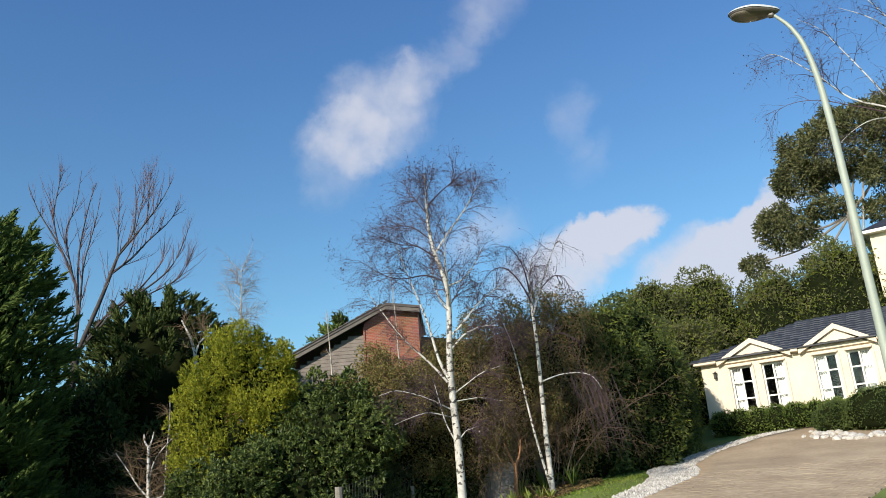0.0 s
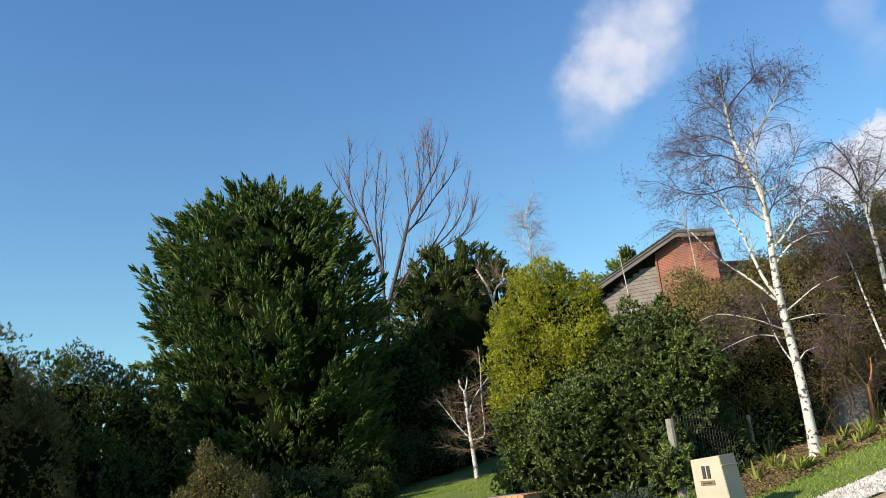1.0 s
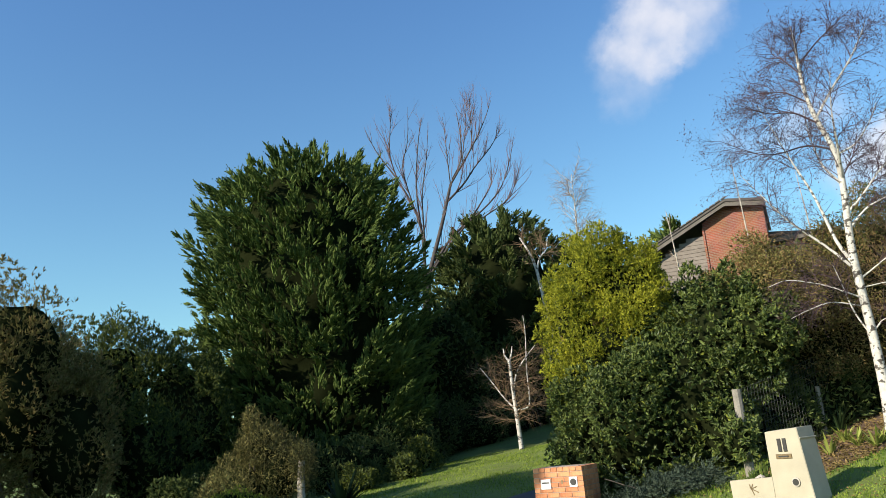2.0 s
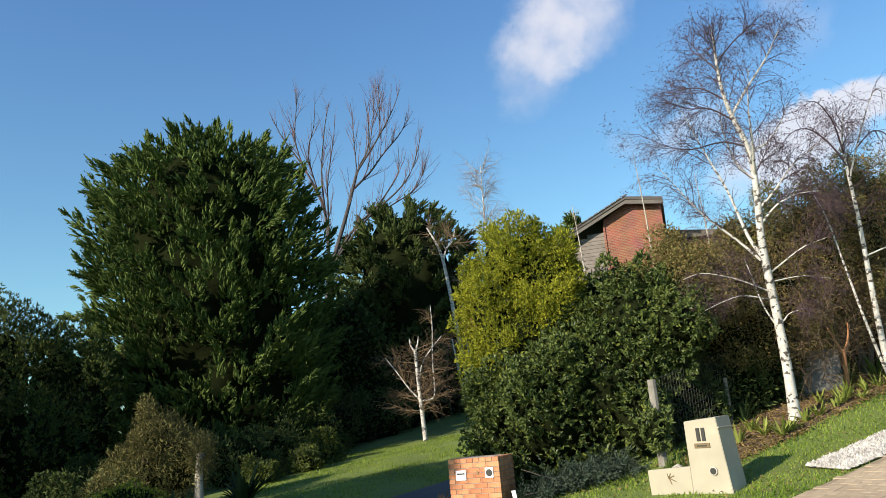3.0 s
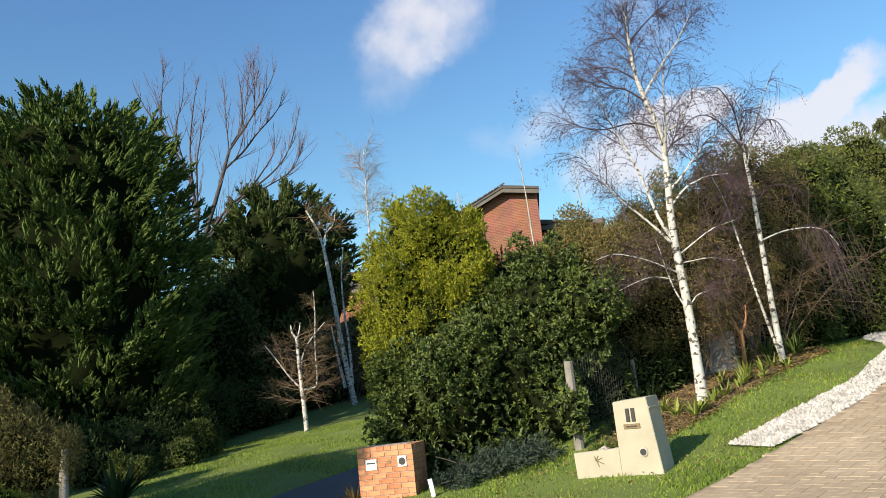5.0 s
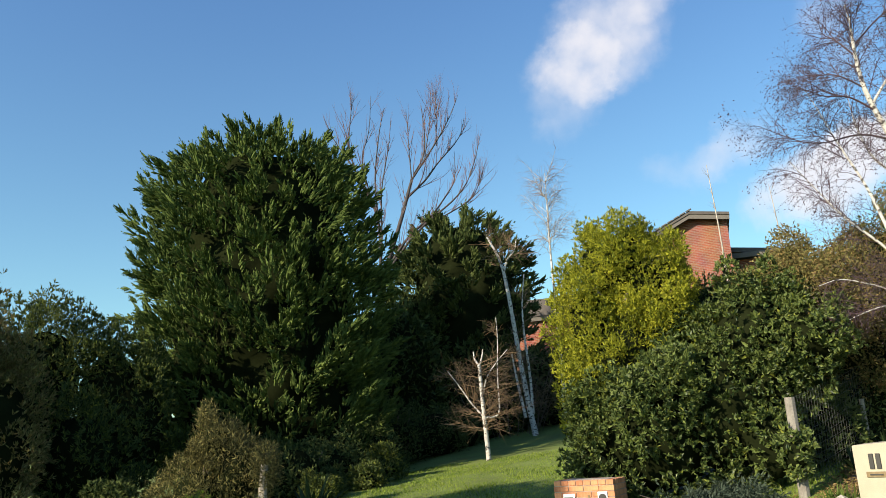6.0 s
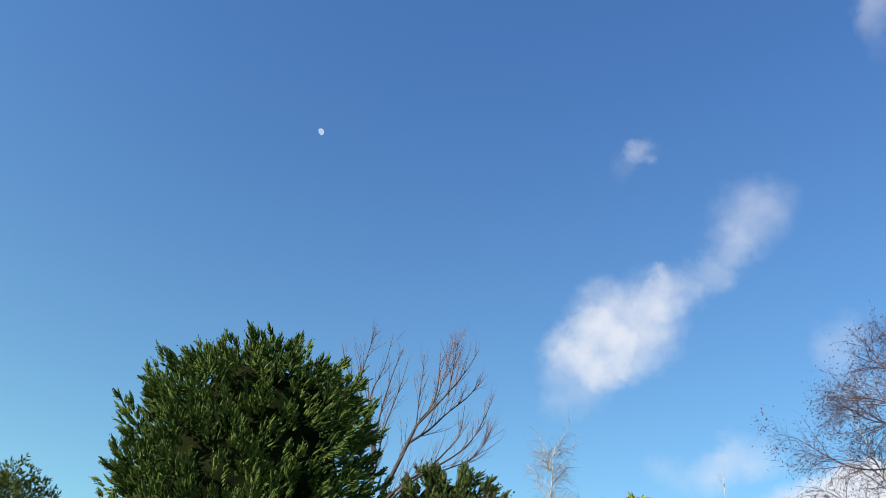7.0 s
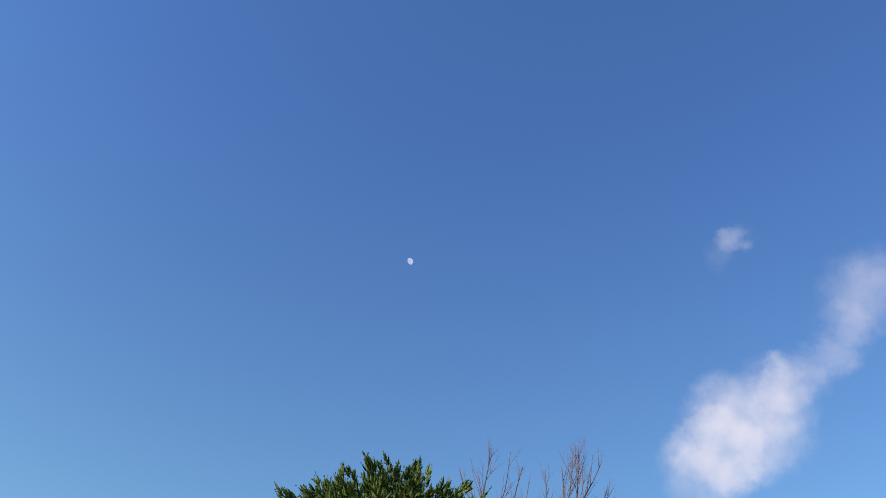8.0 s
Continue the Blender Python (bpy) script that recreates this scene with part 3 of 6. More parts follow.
n = 9000
f = rng.uniform(0, 1, n) ** 1.25 * 58.9
i = f.astype(int)
w = (f - i)[:, None]
A, B = pb_a[i] * (1 - w) + pb_a[i + 1] * w, pb_b[i] * (1 - w) + pb_b[i + 1] * w
t = rng.uniform(-0.06, 1.06, n)[:, None]
P = A * (1 - t) + B * t
P = np.concatenate([P, (ground_z(P[:, 0], P[:, 1]) + 0.035)[:, None]], 1)
v, q = stones(rng, P, 0.028, 0.062)
peb = new("pebbles", mesh("pebbles", v, q, M_PEBBLE))
tagged(peb, "loose white river pebbles beside the driveway", "pebbles", kind="stuff")

# grass blades over the lit lawns
n = 150000
gxp = rng.uniform(-9, 9.5, n)
gyp = 11.5 + rng.uniform(0, 1, n) ** 1.5 * 17
ok = np.ones(n, bool)
edge_x = np.interp(gyp, dl[:, 1], dl[:, 0])
ok &= gxp < edge_x - 0.05
pin = np.interp(gyp, pb_a[:, 1], pb_a[:, 0])
ok &= (gyp < 14.2) | (gxp < pin)
ok &= ~((gxp > np.interp(gyp, [9, 14, 17.5, 19.3], [-5.2, -4.6, -3.6, -2.2])) & (gxp < np.interp(gyp, [9, 14, 16.3, 17.6], [-0.9, -1.75, -1.7, -0.7])))
ok &= ~((gxp > np.interp(gyp, [15.6, 17.9, 20.3, 22], [2.3, 3.2, 5.0, 6.8])) & (gxp < np.interp(gyp, [15.3, 16.6, 18.7, 20.4, 21.6], [3.0, 4.2, 5.9, 7.2, 7.6])) & (gyp > 15.4))
gxp, gyp = gxp[ok], gyp[ok]
n = len(gxp)
P = np.stack([gxp, gyp, ground_z(gxp, gyp) - 0.005], 1)
h = rng.uniform(0.02, 0.06, n) * (1 + 0.4 * np.sin(gxp * 3) * np.sin(gyp * 2.3))
a = rng.uniform(0, 6.28, n)
side = np.stack([np.cos(a), np.sin(a), 0 * a], 1) * rng.uniform(0.006, 0.014, n)[:, None]
tip = P + np.stack([rng.normal(0, 0.02, n), rng.normal(0, 0.02, n), h], 1)
v = np.stack([P - side, P + side, tip], 1).reshape(-1, 3)
grass = new("grass", mesh("grass", v, np.arange(3 * n).reshape(n, 3), M_BLADE))
tagged(grass, "short green lawn grass with yellowish tips", "grass", kind="stuff")


# ---- evergreen trees ----
def cypress(name, label, seed, at, profile, count, size, blades, blen, bwid, material, lean=(0, 0), top_tips=0, squash=(1, 1), bough=1.0):
    """A broad dense conifer of upright feathery sprays; profile: (height, radius)."""
    rng = np.random.default_rng(seed)
    x0, y0 = at
    z0 = gz(x0, y0)
    th = thing(name, label, "tree", pose(x0, y0, z0))
    hs, rs = np.array(profile).T
    H = hs[-1]
    h = rng.uniform(hs[0], H, count * 2)
    r = np.interp(h, hs, rs)
    keep = rng.uniform(0, rs.max(), len(h)) < r + 0.6
    h, r = h[keep][:count], r[keep][:count]
    a = rng.uniform(0, 2 * np.pi, len(h))
    lump = 1 + 0.05 * np.sin(3 * a + h * 0.9) + 0.10 * np.sin(8 * a - h * 1.7 + 1) * np.cos(h * 2.3) + 0.05 * np.sin(13 * a + 3 * h)
    r = r * lump * rng.uniform(0.82, 1.03, len(h))
    P = np.stack([np.cos(a) * r * squash[0] + lean[0] * h, np.sin(a) * r * squash[1] + lean[1] * h, h], 1)
    out = np.stack([np.cos(a), np.sin(a), 0 * a], 1)
    way = unit(out * 0.85 + np.array([0, 0, 0.75]) + rng.normal(size=out.shape) * 0.25)
    if top_tips:
        ta = rng.uniform(0, 6.28, top_tips)
        tr = rs[-2] * 1.5 * np.sqrt(rng.uniform(0, 1, top_tips))
        tz = np.interp(tr, rs[::-1], hs[::-1]) - 0.3
        P = np.concatenate([P, np.stack([np.cos(ta) * tr + lean[0] * H, np.sin(ta) * tr + lean[1] * H, tz], 1)])
        way = np.concatenate([way, unit(np.stack([np.cos(ta) * 0.2, np.sin(ta) * 0.2, 1 + 0 * ta], 1))])
    # every bough carries a cone of sprays, so that dark gaps stay between the boughs
    k = 18
    bl = bough * rng.uniform(0.7, 1.3, len(P))
    s = rng.uniform(0, 1, (len(P), k))
    sd = unit(np.cross(way[:, None], rng.normal(size=(len(P), k, 3))))
    Q = P[:, None] + way[:, None] * (s * bl[:, None])[..., None] + sd * ((1 - s) * bl[:, None] * 0.26)[..., None]
    D = unit(way[:, None] + sd * (0.55 * (1 - s) + 0.1)[..., None] + rng.normal(size=sd.shape) * 0.12)
    Q, D = Q.reshape(-1, 3), D.reshape(-1, 3)
    v, q = plumes(rng, Q, D, size, blades, blen, bwid)
    fv, fq = fingers(rng, Q, D, size * 1.05, size * 0.14)
    q = [tuple(t) for t in q.tolist()] + [tuple(t) for t in (fq + len(v)).tolist()]
    crown = part("crown", mesh("crown", np.concatenate([v, fv]), q, material), material, th)
    # the inner shade as a near-black core: one lumpy body turned from the same profile
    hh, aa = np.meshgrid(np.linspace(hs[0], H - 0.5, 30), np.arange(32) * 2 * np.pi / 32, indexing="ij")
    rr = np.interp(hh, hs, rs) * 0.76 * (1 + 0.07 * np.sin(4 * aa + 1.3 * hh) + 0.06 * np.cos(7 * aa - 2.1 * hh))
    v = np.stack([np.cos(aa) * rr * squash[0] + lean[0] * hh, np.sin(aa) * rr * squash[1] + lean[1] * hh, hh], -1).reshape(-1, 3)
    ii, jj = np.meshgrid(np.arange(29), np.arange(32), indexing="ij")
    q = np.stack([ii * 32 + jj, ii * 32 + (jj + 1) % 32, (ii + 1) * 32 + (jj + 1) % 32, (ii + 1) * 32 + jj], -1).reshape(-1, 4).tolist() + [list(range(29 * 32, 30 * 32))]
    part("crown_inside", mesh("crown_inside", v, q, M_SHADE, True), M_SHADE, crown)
    v, q = tubes([(curve_through([(0, 0, -0.1), (lean[0] * H * 0.4, lean[1] * H * 0.4, H * 0.5), (lean[0] * H, lean[1] * H, H * 0.93)], 10), np.linspace(0.30, 0.05, 10))], 8)
    part("trunk", mesh("trunk", v, q, M_BARK, True), M_BARK, th)
    return th


cypress("cypress_tree", "large dense dark green cypress with feathery upright sprays", 11, (-13.85, 26.7),
        [(0.3, 3.1), (1.8, 3.65), (4.0, 3.8), (6.4, 3.85), (8.2, 3.65), (9.6, 3.3), (10.6, 2.85), (11.3, 2.0), (11.7, 0.7)],
        1060, 0.31, 6, 0.12, 0.036, L_CYPRESS, top_tips=60, bough=0.95)
cypress("evergreen_tree", "rounded dark evergreen tree behind the bare trunks", 12, (-10.6, 38.6),
        [(0.3, 2.2), (2.5, 3.1), (6.0, 3.2), (8.2, 2.5), (9.5, 1.4), (10.0, 0.4)], 300, 0.42, 5, 0.20, 0.065, L_DARK, top_tips=12, bough=0.75)
cypress("small_pine", "small pointed dark pine beyond the brick house", 13, (-4.6, 56.0),
        [(0.3, 1.6), (5.0, 2.2), (7.0, 1.6), (8.6, 0.8), (9.4, 0.1)], 50, 0.7, 6, 0.3, 0.12, L_CYPRESS, bough=1.1)

leafy("shade_tree", "dark leafy garden tree with rusty brown tips", "tree", 21,
      [(-15.3, 15.6, 4.7, 1.4, 1.5, 2.2), (-16.8, 14.4, 4.0, 1.8, 1.7, 2.9), (-14.5, 16.5, 2.3, 1.3, 1.4, 2.1), (-15.9, 17.0, 2.9, 1.5, 1.5, 2.4), (-14.7, 15.0, 3.4, 1.0, 1.0, 1.9)],
      70000, 0.12, 0.030, L_OLIVE, 0.8, 0.6, second=(L_BROWN, 0.3), knobs=70, rosette=5, core=0.64)
# out of view, added for the shade it casts on the lawn
leafy("shade_tree", "tall garden tree whose shade falls across the lawn", "tree", 23,
      [(-13.0, 2.8, 8.2, 2.0, 1.9, 3.2), (-14.2, 1.8, 6.8, 2.0, 1.8, 3.4), (-12.2, 2.2, 5.4, 1.8, 1.7, 2.6), (-13.2, 2.4, 3.6, 1.7, 1.6, 2.2), (-15.2, 4.0, 8.6, 1.6, 1.4, 1.7)], 30000, 0.2, 0.09, L_DARK, 0.7, 0.5, knobs=10)
# out of view, added only to darken the left garden trees
leafy("shade_tree", "tall unseen hedge tree added to shade the garden trees", "tree", 24,
      [(-18.6, 9.6, 3.0, 1.7, 1.2, 3.0), (-20.8, 10.9, 3.2, 1.8, 1.3, 3.2), (-16.6, 8.4, 2.6, 1.5, 1.2, 2.7), (-22.6, 13.0, 3.4, 1.8, 1.6, 3.2)], 26000, 0.2, 0.09, L_DARK, 0.7, 0.5, knobs=12)
leafy("shade_tree", "dense dark green garden tree beside the cypress", "tree", 22,
      [(-17.0, 20.3, 4.0, 1.5, 1.5, 2.3), (-15.6, 21.4, 3.3, 1.4, 1.4, 2.2), (-18.0, 18.9, 3.2, 1.6, 1.5, 2.7), (-14.8, 19.4, 1.7, 1.8, 1.3, 1.8), (-14.6, 21.4, 2.6, 1.1, 1.1, 1.9)],
      66000, 0.13, 0.036, L_DARK, 0.8, 0.6, second=(L_LIME, 0.2), knobs=70, rosette=5, core=0.64)

# ---- shrubs of the corner garden ----
leafy("laurel_bush", "large glossy dark green laurel bush beside the fence", "bush", 31,
      [(-0.1, 17.2, 1.5, 1.4, 1.1, 1.3), (1.0, 17.4, 1.9, 1.2, 1.1, 1.5), (1.75, 17.7, 3.0, 1.0, 1.0, 1.2), (0.8, 18.1, 2.6, 1.0, 0.9, 1.0), (-0.9, 17.4, 1.2, 0.85, 0.9, 1.0), (2.5, 17.3, 2.95, 0.68, 0.7, 0.65), (2.0, 17.9, 3.4, 0.75, 0.7, 0.55), (0.2, 17.0, 2.3, 0.7, 0.6, 0.6), (1.65, 16.95, 1.35, 0.6, 0.5, 0.85), (1.9, 17.2, 2.3, 0.5, 0.5, 0.6), (2.0, 15.98, 1.2, 0.26, 0.2, 0.38)],
      105000, 0.085, 0.044, L_LAUREL, 0.75, 0.15, core=0.66, knobs=170, rosette=7, second=(L_LIME, 0.07))
leafy("dark_shrub", "dark evergreen shrub in the gap behind the laurel", "bush", 34,
      [(0.9, 19.3, 3.3, 0.9, 0.6, 1.2), (1.7, 19.5, 3.4, 0.8, 0.6, 1.2), (0.2, 19.4, 3.0, 0.8, 0.6, 1.1)], 14000, 0.12, 0.045, L_DARK, 0.6, 0.2, core=0.8, knobs=14)
leafy("yellow_willow_bush", "tall feathery yellow-green bush in sunlight", "bush", 32,
      [(-0.66, 18.4, 4.75, 0.80, 0.75, 1.15), (-0.05, 18.3, 4.3, 0.78, 0.75, 1.0), (-1.2, 18.2, 3.8, 0.72, 0.75, 1.15), (-0.55, 17.9, 3.0, 1.0, 0.75, 1.2), (-1.25, 17.8, 2.3, 0.65, 0.7, 0.95), (0.3, 18.1, 3.6, 0.65, 0.65, 0.9), (-0.3, 18.3, 5.0, 0.5, 0.45, 0.75), (-1.0, 18.4, 4.9, 0.5, 0.42, 0.8), (0.35, 18.2, 4.5, 0.4, 0.4, 0.6)],
      92000, 0.075, 0.024, L_YELLOW, 0.7, 0.5, core=0.5, inner=0.5, knobs=110, rosette=4, second=(L_LIME, 0.2))
leafy("olive_shrub", "loose olive-brown shrub with dead ends behind the birch", "bush", 33,
      [(2.5, 18.5, 3.9, 0.9, 0.9, 0.95), (2.95, 18.1, 3.4, 0.75, 0.8, 0.8), (3.3, 19.4, 3.7, 1.2, 0.9, 1.25), (4.4, 20.2, 3.7, 1.4, 1.0, 1.7), (3.3, 18.9, 2.7, 1.1, 0.8, 0.95), (5.6, 21.0, 4.1, 1.3, 1.0, 1.9), (4.2, 19.4, 2.9, 1.0, 0.7, 0.9)],
      60000, 0.065, 0.03, L_BROWN, 0.5, 0.0, core=0.45, inner=0.45, second=(L_OLIVE, 0.6), knobs=40)


# ---- bare trees ----
def bare_thing(name, label, at, trunk_lines, twig_lines, bark, twig, group="", buds=None, seed=0, fine_bark=None):
    th = thing(name, label, "tree", pose(at[0], at[1], gz(*at)), group)
    o = np.array([at[0], at[1], gz(*at)])
    v, q = tubes(trunk_lines, 9)
    part("trunk", mesh("trunk", v - o, q, bark, True), bark, th)
    for nm, lines, sides in (("branchwork", twig_lines[0], 5), ("twigwork", twig_lines[1], 3)):
        if lines:
            m = fine_bark if nm == "branchwork" and fine_bark else bark if nm == "branchwork" else twig
            v, q = tubes(lines, sides)
            tagged(part(nm, mesh(nm, v - o, q, m, True), m, th), kind="stuff")
    if buds:
        rng = np.random.default_rng(seed)
        ends = np.array([l[0][k] for l in twig_lines[1] for k in (-1, len(l[0]) // 2)])
        ends = ends[rng.random(len(ends)) < buds]
        v, q = leaves(rng, ends - o, rng.normal(size=ends.shape) + np.array([0, 0, -0.7]), 0.042, 0.018)
        tagged(part("catkin_haze", mesh("catkin_haze", v, q, twig), twig, th), kind="stuff")
    return th


def rel(at, pts, right=(1, 0), depth=None):
    """Points given as (sideways, height over the foot[, depth]) from a tree's foot."""
    z0 = gz(*at)
    r = np.array(right)
    b = np.array((-r[1], r[0]))
    return np.array([(at[0] + r[0] * p[0] + b[0] * (p[2] if len(p) > 2 else 0), at[1] + r[1] * p[0] + b[1] * (p[2] if len(p) > 2 else 0), z0 + p[1]) for p in pts])


def line(at, pts, r0, r1, right=(1, 0), n=14):
    c = curve_through(rel(at, pts, right), n)
    return c, np.linspace(r0, r1, n) ** 1.0


# the main birch
rng = np.random.default_rng(41)
AT = (4.28, 17.45)
bt_trunk = [line(AT, [(0.03, -0.1), (0.05, 0.6), (0.05, 1.28), (0.03, 2.13), (-0.02, 3.11), (0.03, 3.77), (0.09, 4.54), (0.08, 5.11), (-0.15, 5.75), (-0.23, 6.24), (-0.25, 6.73), (-0.24, 7.1), (-0.22, 7.4), (-0.26, 7.7)], 0.098, 0.010, n=34)]
bt_trunk[0][1][:3] *= np.array([1.35, 1.15, 1.05])
limbs = [
    line(AT, [(-0.02, 2.95), (-0.21, 3.31), (-0.3, 3.72), (-0.41, 4.3, 0.1), (-0.59, 4.79, 0.1), (-0.77, 5.3, 0.2), (-0.91, 5.79, 0.2), (-1.09, 6.37, 0.3)], 0.036, 0.005, n=18),
    line(AT, [(-0.02, 2.85), (-0.37, 3.31), (-0.69, 3.62, -0.1), (-0.96, 3.89, -0.2), (-1.3, 4.41, -0.3), (-1.61, 4.88, -0.4)], 0.028, 0.005),
    line(AT, [(0.05, 3.88), (0.36, 4.15), (0.7, 4.59, 0.1), (1.0, 4.82, 0.2), (1.35, 5.03, 0.2)], 0.025, 0.004),
    line(AT, [(0.05, 3.6), (0.37, 3.93), (0.75, 4.02, -0.2), (1.05, 3.95, -0.4)], 0.022, 0.005),
    line(AT, [(-0.15, 5.75), (0.21, 6.26), (0.6, 6.65, -0.2), (0.82, 7.0, -0.2), (0.98, 7.3, -0.2)], 0.026, 0.005),
    line(AT, [(-0.2, 6.1), (-0.58, 6.44), (-0.89, 6.57, 0.2), (-1.17, 6.57, 0.3)], 0.018, 0.004),
    line(AT, [(-0.1, 5.65), (-0.5, 5.94, -0.2), (-0.94, 5.92, -0.4), (-1.45, 6.21, -0.6)], 0.020, 0.004),
    line(AT, [(0.08, 5.08), (-0.38, 5.39, 0.2), (-0.93, 5.33, 0.4), (-1.35, 5.5, 0.5), (-1.95, 5.96, 0.6)], 0.022, 0.004),
    line(AT, [(0.08, 5.0), (0.44, 5.16, 0.2), (0.79, 5.66, 0.4), (0.93, 5.98, 0.5)], 0.022, 0.005),
    line(AT, [(-0.24, 6.7), (-0.51, 7.15, 0.1), (-0.66, 7.3, 0.2), (-0.7, 7.6, 0.2)], 0.018, 0.004),
    line(AT, [(-0.24, 6.9), (0.19, 7.35, 0.1), (0.4, 7.5, 0.2), (0.48, 7.7, 0.2)], 0.018, 0.004),
    line(AT, [(0.08, 4.5), (0.1, 5.0, -0.5), (0.1, 5.6, -0.9), (0.2, 6.2, -1.1)], 0.028, 0.005),
    line(AT, [(0.08, 4.4), (-0.2, 5.0, 0.6), (-0.3, 5.8, 1.0), (-0.3, 6.5, 1.2)], 0.028, 0.005),
    line(AT, [(0.06, 4.5), (0.35, 4.95, 0.1), (0.51, 5.43, 0.1)], 0.016, 0.004),
]
low = [
    line(AT, [(0.02, 2.65), (0.32, 2.84), (0.66, 3.05, -0.1), (1.09, 3.14, -0.2)], 0.018, 0.005),
    line(AT, [(0.06, 1.7), (0.24, 1.89), (0.5, 1.95, -0.1)], 0.018, 0.006),
    line(AT, [(0.03, 2.3), (-0.54, 2.63, -0.1), (-1.14, 2.81, -0.3), (-1.48, 2.7, -0.4)], 0.016, 0.005),
    line(AT, [(0.03, 2.15), (-0.5, 2.32, -0.2), (-0.94, 2.18, -0.4), (-1.22, 2.06, -0.5)], 0.015, 0.005),
    line(AT, [(0.04, 1.6), (-0.18, 2.06, -0.1), (-0.29, 2.61, -0.2), (-0.37, 3.01, -0.2)], 0.018, 0.007),
    line(AT, [(0.02, 2.5), (0.57, 2.56, 0.1), (1.05, 2.45, 0.2)], 0.012, 0.004),
]
b1 = sprout(rng, [bt_trunk[0]], 46, 1.15, 0.009, 0.9, 0.15, (0, 0, 0.0), (0.45, 0.98), 0.12, 7)
b2 = sprout(rng, limbs, 11, 0.95, 0.008, 0.75, 0.2, (0, 0, -0.1), (0.2, 1.0), 0.14, 6, shrink=0.3)
b2 += sprout(rng, low, 5, 0.7, 0.006, 0.7, 0.1, (0, 0, -0.3), (0.3, 1.0), 0.14, 5)
tw = sprout(rng, limbs + low, 14, 0.6, 0.0070, 0.8, 0.1, (0, 0, -0.5), (0.3, 1.0), 0.2, 5, shrink=0.2)
tw += sprout(rng, b1 + b2, 14, 0.5, 0.0066, 0.8, 0.05, (0, 0, -0.6), (0.15, 1.0), 0.22, 5, shrink=0.25)
tw += sprout(rng, tw[::2], 3.8, 0.32, 0.0058, 0.8, -0.1, (0, 0, -0.8), (0.2, 1.0), 0.24, 4)
bare_thing("birch_tree", "leafless white-barked birch with fine purple-brown twigs", AT, bt_trunk + limbs[:5] + limbs[8:9] + limbs[11:13] + low, (b1 + b2 + limbs[5:8] + limbs[9:11] + limbs[13:], tw), M_BIRCH, M_TWIG, "birches", 0.45, 1, M_TWIG)

# the second birch, with a slim side stem, weeping
rng = np.random.default_rng(42)
AT = (6.29, 19.57)
tr = [line(AT, [(0.02, -0.1), (0.0, 1.11), (0.01, 2.05), (0.02, 2.9), (0.03, 3.51), (0.0, 4.26), (0.0, 4.7), (0.02, 5.16), (0.14, 5.6)], 0.068, 0.010, n=24),
      line(AT, [(-0.02, 0.19), (-0.23, 1.15, -0.1), (-0.37, 2.12, -0.1), (-0.48, 2.99), (-0.55, 3.49), (-0.73, 4.03)], 0.032, 0.008)]
limbs = [
    line(AT, [(0.03, 2.55), (0.48, 2.7), (0.91, 2.68, -0.2), (1.22, 2.57, -0.3), (1.4, 2.2, -0.3)], 0.018, 0.005),
    line(AT, [(0.02, 4.2), (0.24, 4.79), (0.52, 5.43), (0.73, 5.9), (0.87, 6.0), (0.97, 5.78)], 0.022, 0.004),
    line(AT, [(0.0, 4.5), (-0.19, 5.07, 0.2), (-0.51, 5.52, 0.3), (-0.86, 5.53, 0.4), (-1.17, 5.14, 0.4)], 0.024, 0.004),
    line(AT, [(0.02, 3.1), (-0.28, 3.42), (-0.51, 3.67, -0.1), (-0.78, 3.79, -0.1)], 0.016, 0.005),
    line(AT, [(0.03, 3.3), (0.33, 3.64), (0.68, 3.7, 0.1), (1.0, 3.5, 0.1)], 0.016, 0.005),
    line(AT, [(0.0, 4.7), (-0.12, 5.38, -0.3), (-0.4, 5.76, -0.6), (-0.65, 5.68, -0.9)], 0.02, 0.005),
    line(AT, [(0.24, 4.79), (0.65, 5.21, 0.3), (0.92, 5.15, 0.4), (1.07, 4.74, 0.5)], 0.016, 0.004),
    line(AT, [(-0.6, 3.6), (-0.9, 4.4), (-1.2, 4.9, 0.1), (-1.5, 4.8, 0.2)], 0.014, 0.004),
]
b1 = sprout(rng, [tr[0]], 22, 0.9, 0.009, 0.95, 0.2, (0, 0, -0.3), (0.45, 1.0), 0.12, 7)
tw = sprout(rng, limbs + b1, 15, 0.75, 0.0068, 0.9, -0.05, (0, 0, -1.1), (0.3, 1.0), 0.16, 6, shrink=0.3)
tw += sprout(rng, tw[::2], 3.4, 0.42, 0.0055, 0.7, -0.2, (0, 0, -1.0), (0.1, 1.0), 0.2, 4)
# long hanging strands below the side limb
for k in range(46):
    p = limbs[0][0][int(rng.integers(7, 14))] + rng.normal(size=3) * np.array((0.25, 0.25, 0.08))
    tw.append(stem(rng, p, (0.25, -0.05, -1), rng.uniform(0.7, 1.7), 0.007, 0.003, 6, 0.07))
bare_thing("birch_tree", "slender leafless weeping birch with a thin second stem", AT, tr + limbs[:2], (b1 + limbs[2:], tw), M_BIRCH, M_TWIG, "birches", 0.6, 2, M_TWIG)

